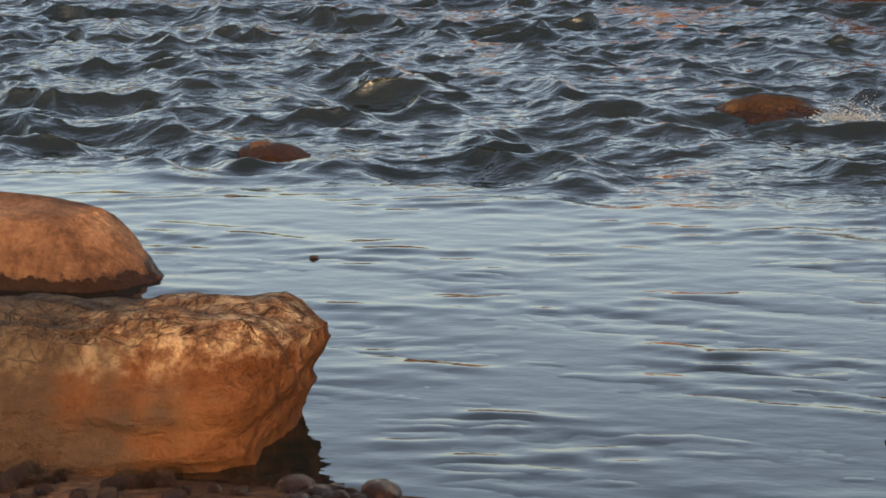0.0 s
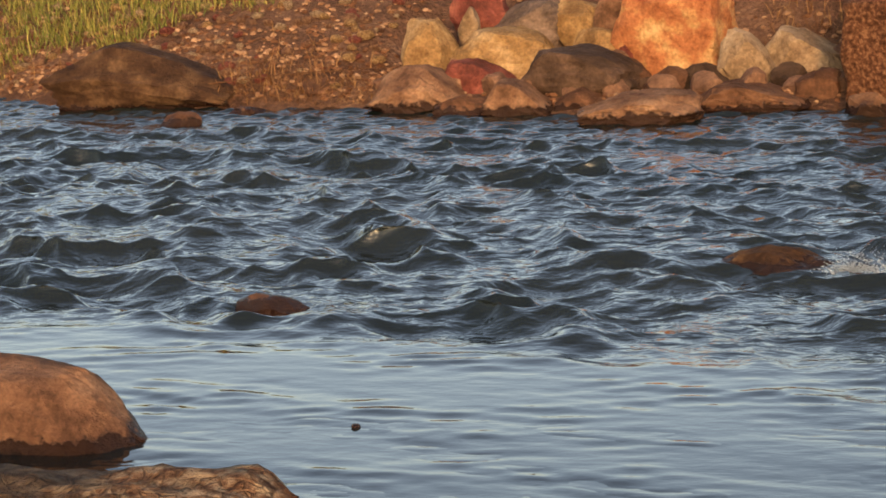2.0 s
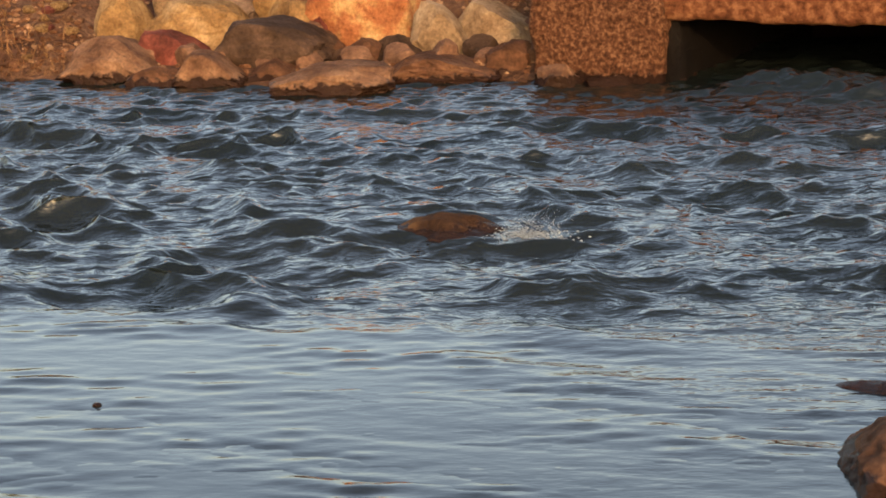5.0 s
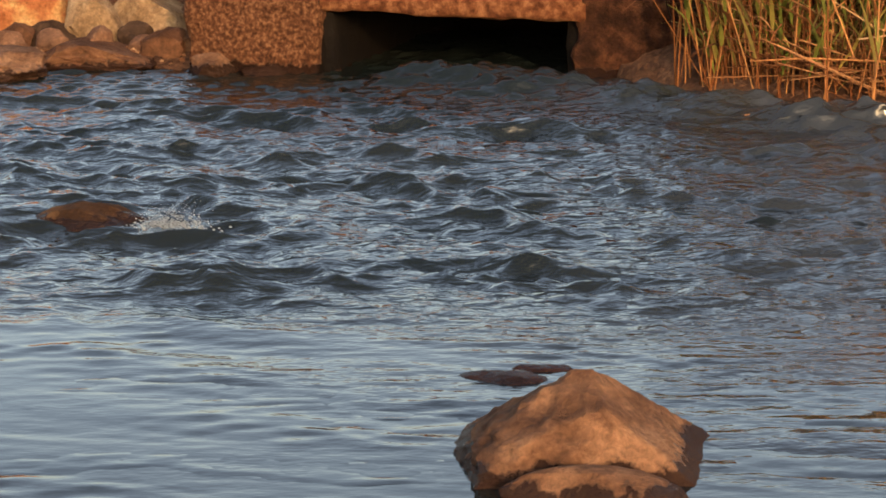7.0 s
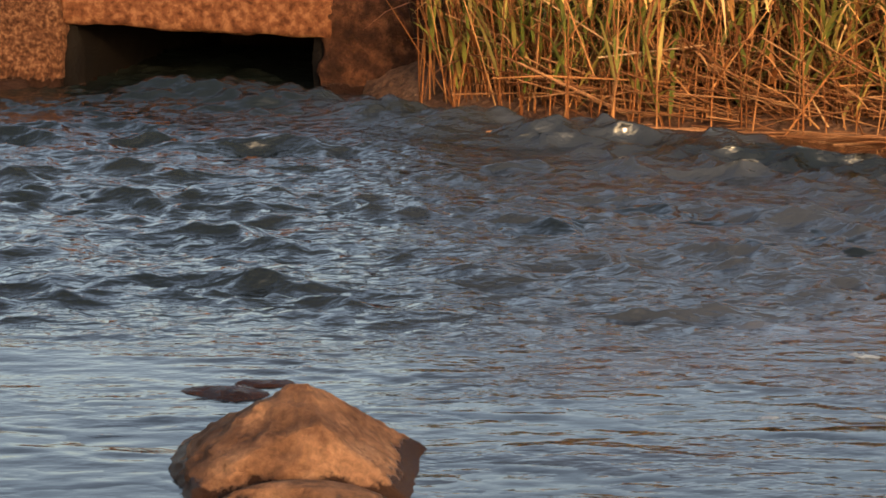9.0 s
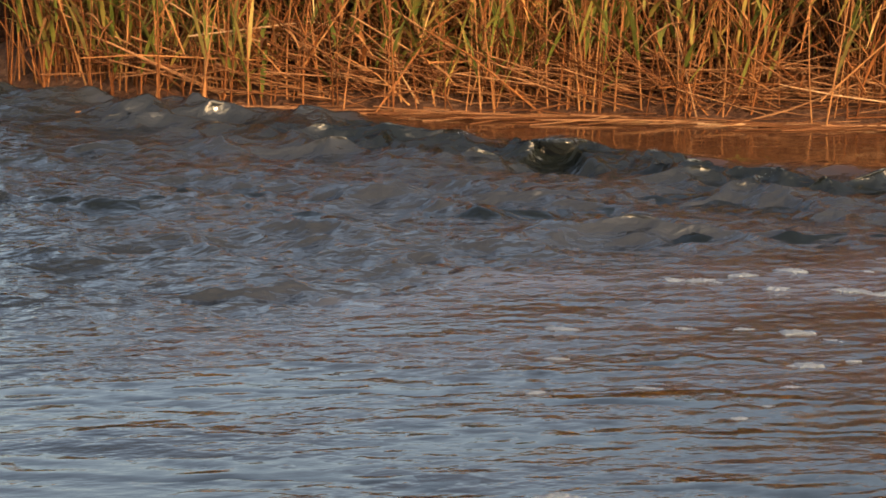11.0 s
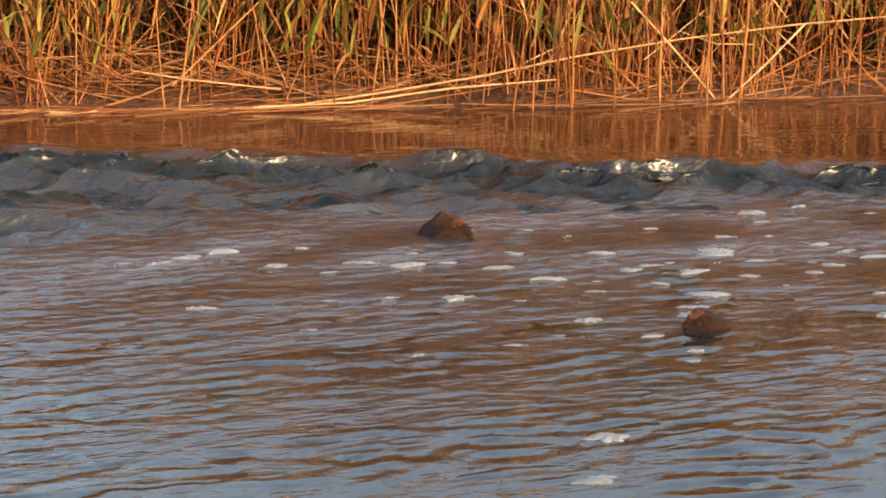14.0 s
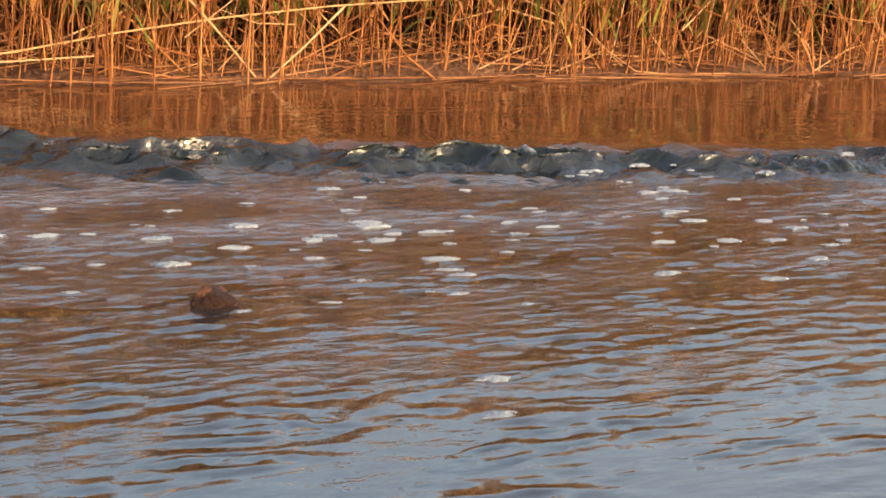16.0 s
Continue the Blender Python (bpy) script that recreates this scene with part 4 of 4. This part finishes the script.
for k in range(3000):
    cx, cy = rng.uniform(-8.2, -4.2), rng.uniform(10.85, 13.2)
    if cy < 11.0 + 0.40 * max(0.0, cx + 5.0) + 0.12 * math.sin(9 * cx):
        continue
    for j in range(rng.randint(6, 14)):
        x, y = cx + rng.gauss(0, 0.035), cy + rng.gauss(0, 0.035)
        z = float(ground_height(np.array(x), np.array(y)))
        blade(gv, gf, (x, y, z), rng.uniform(0, 6.283), rng.uniform(0.05, 0.14), rng.uniform(0.005, 0.010), rng.uniform(0.7, 1.45), rng.uniform(0.1, 0.6), 4)
tagged(link("grass", gv, gf, M_GRASS), "tussocky yellow-green grass on the bank", "grass", kind="stuff")
gv, gf = [], []
for k in range(1500):
    x = rng.choice((rng.uniform(-8.0, -3.4), rng.gauss(-4.0, 0.25), rng.uniform(-1.9, -1.35)))
    s = abs(rng.gauss(0.05, 0.16)) if x < -2.5 else rng.uniform(0.8, 1.4)
    y = float(far_shore(x)) + s
    z = float(ground_height(np.array(x), np.array(y)))
    blade(gv, gf, (x, y, z), rng.uniform(0, 6.283), rng.uniform(0.06, 0.20), rng.uniform(0.003, 0.007), rng.uniform(0.6, 1.45), rng.uniform(0.1, 0.9), 4)
tagged(link("dry_weeds", gv, gf, M_WEED), "brown dry weeds and roots along the bank", "weeds", kind="stuff")
stalk([(-4.42, 10.25, 0.10), (-4.0, 10.3, 0.135), (-3.6, 10.3, 0.155), (-3.3, 10.28, 0.16)], 0.003, "thin dry stalk lying across the bank stones", M_WEED)


def scatter(count, spot, sizes, mats, label, group, name="pebble", level=2):
    models = []
    for k in range(8):
        p, faces = rock_points(1.0, rng.uniform(0.7, 1.0), rng.uniform(0.45, 0.75), 900 + k + count, level=level, facets=6, rough=0.06, boxy=0.25)
        me = bpy.data.meshes.new(name)
        me.from_pydata([tuple(q) for q in p], [], faces)
        me.polygons.foreach_set("use_smooth", [True] * len(me.polygons))
        models.append((me, rng.choice(mats)))
        me.materials.append(mats[k % len(mats)])
    for k in range(count):
        x, y = spot()
        s = rng.uniform(*sizes)
        z = float(ground_height(np.array(x), np.array(y))) - 0.15 * s
        ob = new(name, models[rng.randrange(8)][0])
        ob.matrix_basis = pose(x, y, z, 0, 0, rng.uniform(0, 360)) @ Matrix.Diagonal((s, s, s, 1))
        tagged(ob, label, name, group)


def bank_spot():
    x = rng.uniform(-6.2, -3.35)
    return x, float(far_shore(x)) + abs(rng.gauss(0.45, 0.35)) + 0.06


def shore_spot():
    x = rng.uniform(-2.3, -0.95)
    return x, float(near_shore(x)) - rng.uniform(0.05, 0.32)


def gravel():
    """Loose gravel of the stony bank, too small and many to tell apart."""
    pts, tri = SPHERES[1]
    pts = np.array(pts)
    verts, faces = [], []
    for k in range(5200):
        x = rng.uniform(-7.0, -1.45)
        y = float(far_shore(x)) + abs(rng.gauss(0.35, 0.45)) + 0.03
        s = rng.uniform(0.005, 0.02)
        z = float(ground_height(np.array(x), np.array(y)))
        base = len(verts)
        wob = np.array([rng.uniform(0.7, 1.3) for q in pts])[:, None]
        verts.extend(pts * wob * (s, s * 0.8, s * 0.6) + (x, y, z + 0.2 * s))
        faces.extend([[base + q for q in f] for f in tri])
    ob = link("gravel", verts, faces, M_GRAVEL, smooth=False)
    tagged(ob, "loose reddish and pale gravel on the bank", "gravel", kind="stuff")


gravel()
scatter(230, bank_spot, (0.025, 0.085), [M_TAN, M_PALE, M_BROWN, M_RED, M_YELLOW], "weathered stone lying on the gravel bank", "gravel of the far bank")
scatter(150, shore_spot, (0.018, 0.045), [M_PEBBLE, M_PEBBLE, M_WET], "wet dark brown pebble on the near shore", "pebbles of the near shore")
for px, py, s in ((-1.44, 3.545, 0.06), (-1.385, 3.56, 0.035), (-1.36, 3.555, 0.03), (-1.31, 3.545, 0.058), (-1.20, 3.53, 0.03), (-1.40, 3.535, 0.045)):
    rock("pebble", px, py, -0.01, s, s * 0.8, s * 0.62, M_PEBBLE, int(px * -1000), "wet glossy pebble at the waterline", category="pebble", group="pebbles of the near shore", level=3, boxy=0.1, facets=4)


# ---- foam ----
def foam_model(seed):
    """A raft of bubbles: one low cushion of unit width with a frayed outline and a blistered top."""
    pts, faces = SPHERES[4]
    off = Vector((seed * 3.7, seed * 1.3, 0))
    verts = []
    for q in pts:
        a = math.atan2(q[1], q[0])
        r = 0.5 * (1 + 0.5 * noise.fractal(Vector((math.cos(a) * 1.9, math.sin(a) * 1.9, 0)) + off, 0.7, 2.0, 4))
        f = noise.voronoi(Vector((q[0] * 5, q[1] * 4, 0)) + off)[0][0]
        verts.append((q[0] * r, q[1] * r * 0.55, q[2] * 0.26 * max(0.30, 1.0 - 0.9 * f)))
    me = bpy.data.meshes.new("foam")
    me.from_pydata(verts, [], faces)
    me.polygons.foreach_set("use_smooth", [True] * len(me.polygons))
    me.materials.append(M_FOAM)
    return me


FOAM_MODELS = [foam_model(200 + k) for k in range(9)]
FOAM = []
for k in range(290):
    y = rng.uniform(4.4, 5.75) if k % 11 else rng.uniform(3.4, 4.5)
    size = rng.choice((rng.uniform(0.022, 0.045), rng.uniform(0.04, 0.075)))
    ob = new("foam", FOAM_MODELS[k % 9])
    ob.scale = (size * rng.uniform(1.0, 1.5), size * rng.uniform(0.9, 1.3), size * 0.7)
    tagged(ob, "small raft of white river foam drifting on the water", "foam", "drifting foam")
    FOAM.append((ob, rng.uniform(2.1, 8.2), y, max(0.08, 0.40 - 0.25 * max(0, y - 4.4)), -26 + rng.uniform(-16, 16)))


# white water where the current breaks over the drowned boulder
def spray(seed, count):
    """A burst of drops, dense at its foot and thin above, of unit height."""
    r = random.Random(seed)
    pts, tri = SPHERES[1]
    verts, faces = [], []
    for k in range(count):
        up = r.random() ** 2.2
        s = r.uniform(0.008, 0.026) * (1.1 - up)
        at = np.array((r.gauss(0.25 * up, 0.30 * (1.0 - 0.4 * up)), r.gauss(0, 0.22), up))
        base = len(verts)
        verts.extend(np.array(pts) * (s * 1.5, s, s * 1.2) + at)
        faces.extend([[base + q for q in f] for f in tri])
    return verts, faces


for k in range(4):
    ob = link("foam", *spray(60 + k, 220), M_FOAM)
    size = rng.uniform(0.05, 0.09)
    ob.matrix_basis = pose(-1.03 + 0.03 * k, 6.43 + rng.gauss(0, 0.03), 0.0, 0, rng.uniform(-15, 25), 0) @ Matrix.Diagonal((size * 1.5, size, size, 1))
    tagged(ob, "white spray of broken water beside a drowned boulder", "foam", "white water at the boulder", kind="stuff")


def breaking_wave(seed, x, y, wide_, high):
    """One surge of the standing waves: a short steep hump of water with a torn white brow."""
    us, vs = np.linspace(-0.5, 0.5, 84), np.linspace(-0.5, 0.5, 64)
    U, V = np.meshgrid(us, vs)
    off = Vector((seed * 7.3, seed * 2.9, 0))
    rough = np.array([[noise.ridged_multi_fractal(Vector((u * 4.2, w * 3.2, 0)) + off, 0.9, 2.1, 4, 1.0, 2.0) for u in us] for w in vs])
    lean = np.array([[noise.fractal(Vector((u * 2.2, 0, 3)) + off, 0.9, 2.0, 3) for u in us] for w in vs])
    W = V - 0.10 * lean
    wander = np.array([[0.72 + 0.55 * noise.fractal(Vector((u * 5.5, w * 1.5, 8)) + off, 0.9, 2.0, 3) for u in us] for w in vs])
    hump = np.exp(-(U / 0.33) ** 4) * wander.clip(0.2, 1.2) * np.where(W < 0, np.exp(-(W / 0.20) ** 2), np.exp(-(W / 0.12) ** 2))
    Z = high * hump * (0.75 + 0.22 * rough) + 0.011 * (rough - 1.0) * smoothstep(0.5, 0.3, np.hypot(U, V)) - 0.030 - 0.05 * smoothstep(0.30, 0.5, np.hypot(U, V))
    brow = smoothstep(0.55, 0.95, hump) * smoothstep(0.8, 1.5, rough)
    ob = grid_mesh("wave", U * wide_, V * 0.36, Z, M_WATER, foam=brow * 1.15, chop=0.9 + 0 * Z, silt=0 * Z, murk_sheen=0.06 + 0 * Z)
    top = link("spray", *spray(seed + 90, 50), M_FOAM, ob, "white torn spray on the wave's brow")
    top.matrix_basis = pose(0.02 * wide_, 0.0, high * 0.5) @ Matrix.Diagonal((0.10 * wide_, 0.03, high * 0.28, 1))
    ob.matrix_basis = pose(x, y, 0)
    return tagged(ob, "short breaking wave with a torn white brow", "wave", "breaking waves along the reeds")


BREAKERS = []
for k in range(15):
    bx = 1.9 + 0.37 * k + rng.uniform(-0.12, 0.12)
    by = float(np.interp(bx, ROUGH_X, ROUGH_FAR)) - 0.30 + rng.uniform(-0.14, 0.14)
    BREAKERS.append((breaking_wave(k, bx, by, rng.uniform(0.45, 0.9), rng.uniform(0.05, 0.085)), bx, by, rng.uniform(0.7, 1.5), rng.uniform(0, 6.28)))


def motions():
    """All that moves: the skin of the rapids, the ripples, the surging crests and the rafts of foam slide downstream."""
    steps = (0, 2, 4, 6, 8, 10, 12, 14, 16)
    turn = math.degrees(math.atan2(FLOW.y, FLOW.x))
    walk(RAPIDS, [(t, pose(-1.0 + FLOW.x * 0.45 * t, 7.20 + FLOW.y * 0.45 * t, 0, 0, 0, turn)) for t in steps])
    walk(RIPPLES, [(t, pose(0.22 * t - 1.0, 2.95, 0)) for t in steps])
    walk(DEBRIS, [(t, pose(-1.888 + 0.065 * t, 4.905 - 0.022 * t, -0.008, 0, 0, 4 * t)) for t in steps])
    for ob, x, y, beat, phase in BREAKERS:
        rows = []
        for k in range(81):
            t = 0.2 * k
            q = 6.283 * beat * t + phase
            rows.append((t, pose(x + 0.05 * math.sin(0.41 * q), y + 0.02 * math.cos(0.6 * q), -0.012 + 0.028 * math.sin(q) * (0.6 + 0.4 * math.sin(0.23 * q)), 2 * math.sin(q + 1), 2 * math.sin(0.7 * q), 0)))
        walk(ob, rows)
    for ob, x, y, v, turn in FOAM:
        rows = []
        for t in steps:
            d = v * (max(t, 10) - 14) + 0.05 * min(t - 10, 0)      # slack water first, then the pull of the current
            rows.append((t, pose(x + d, y - 0.12 * d, -0.003, 0, 0, turn + t)))
        walk(ob, rows)


motions()
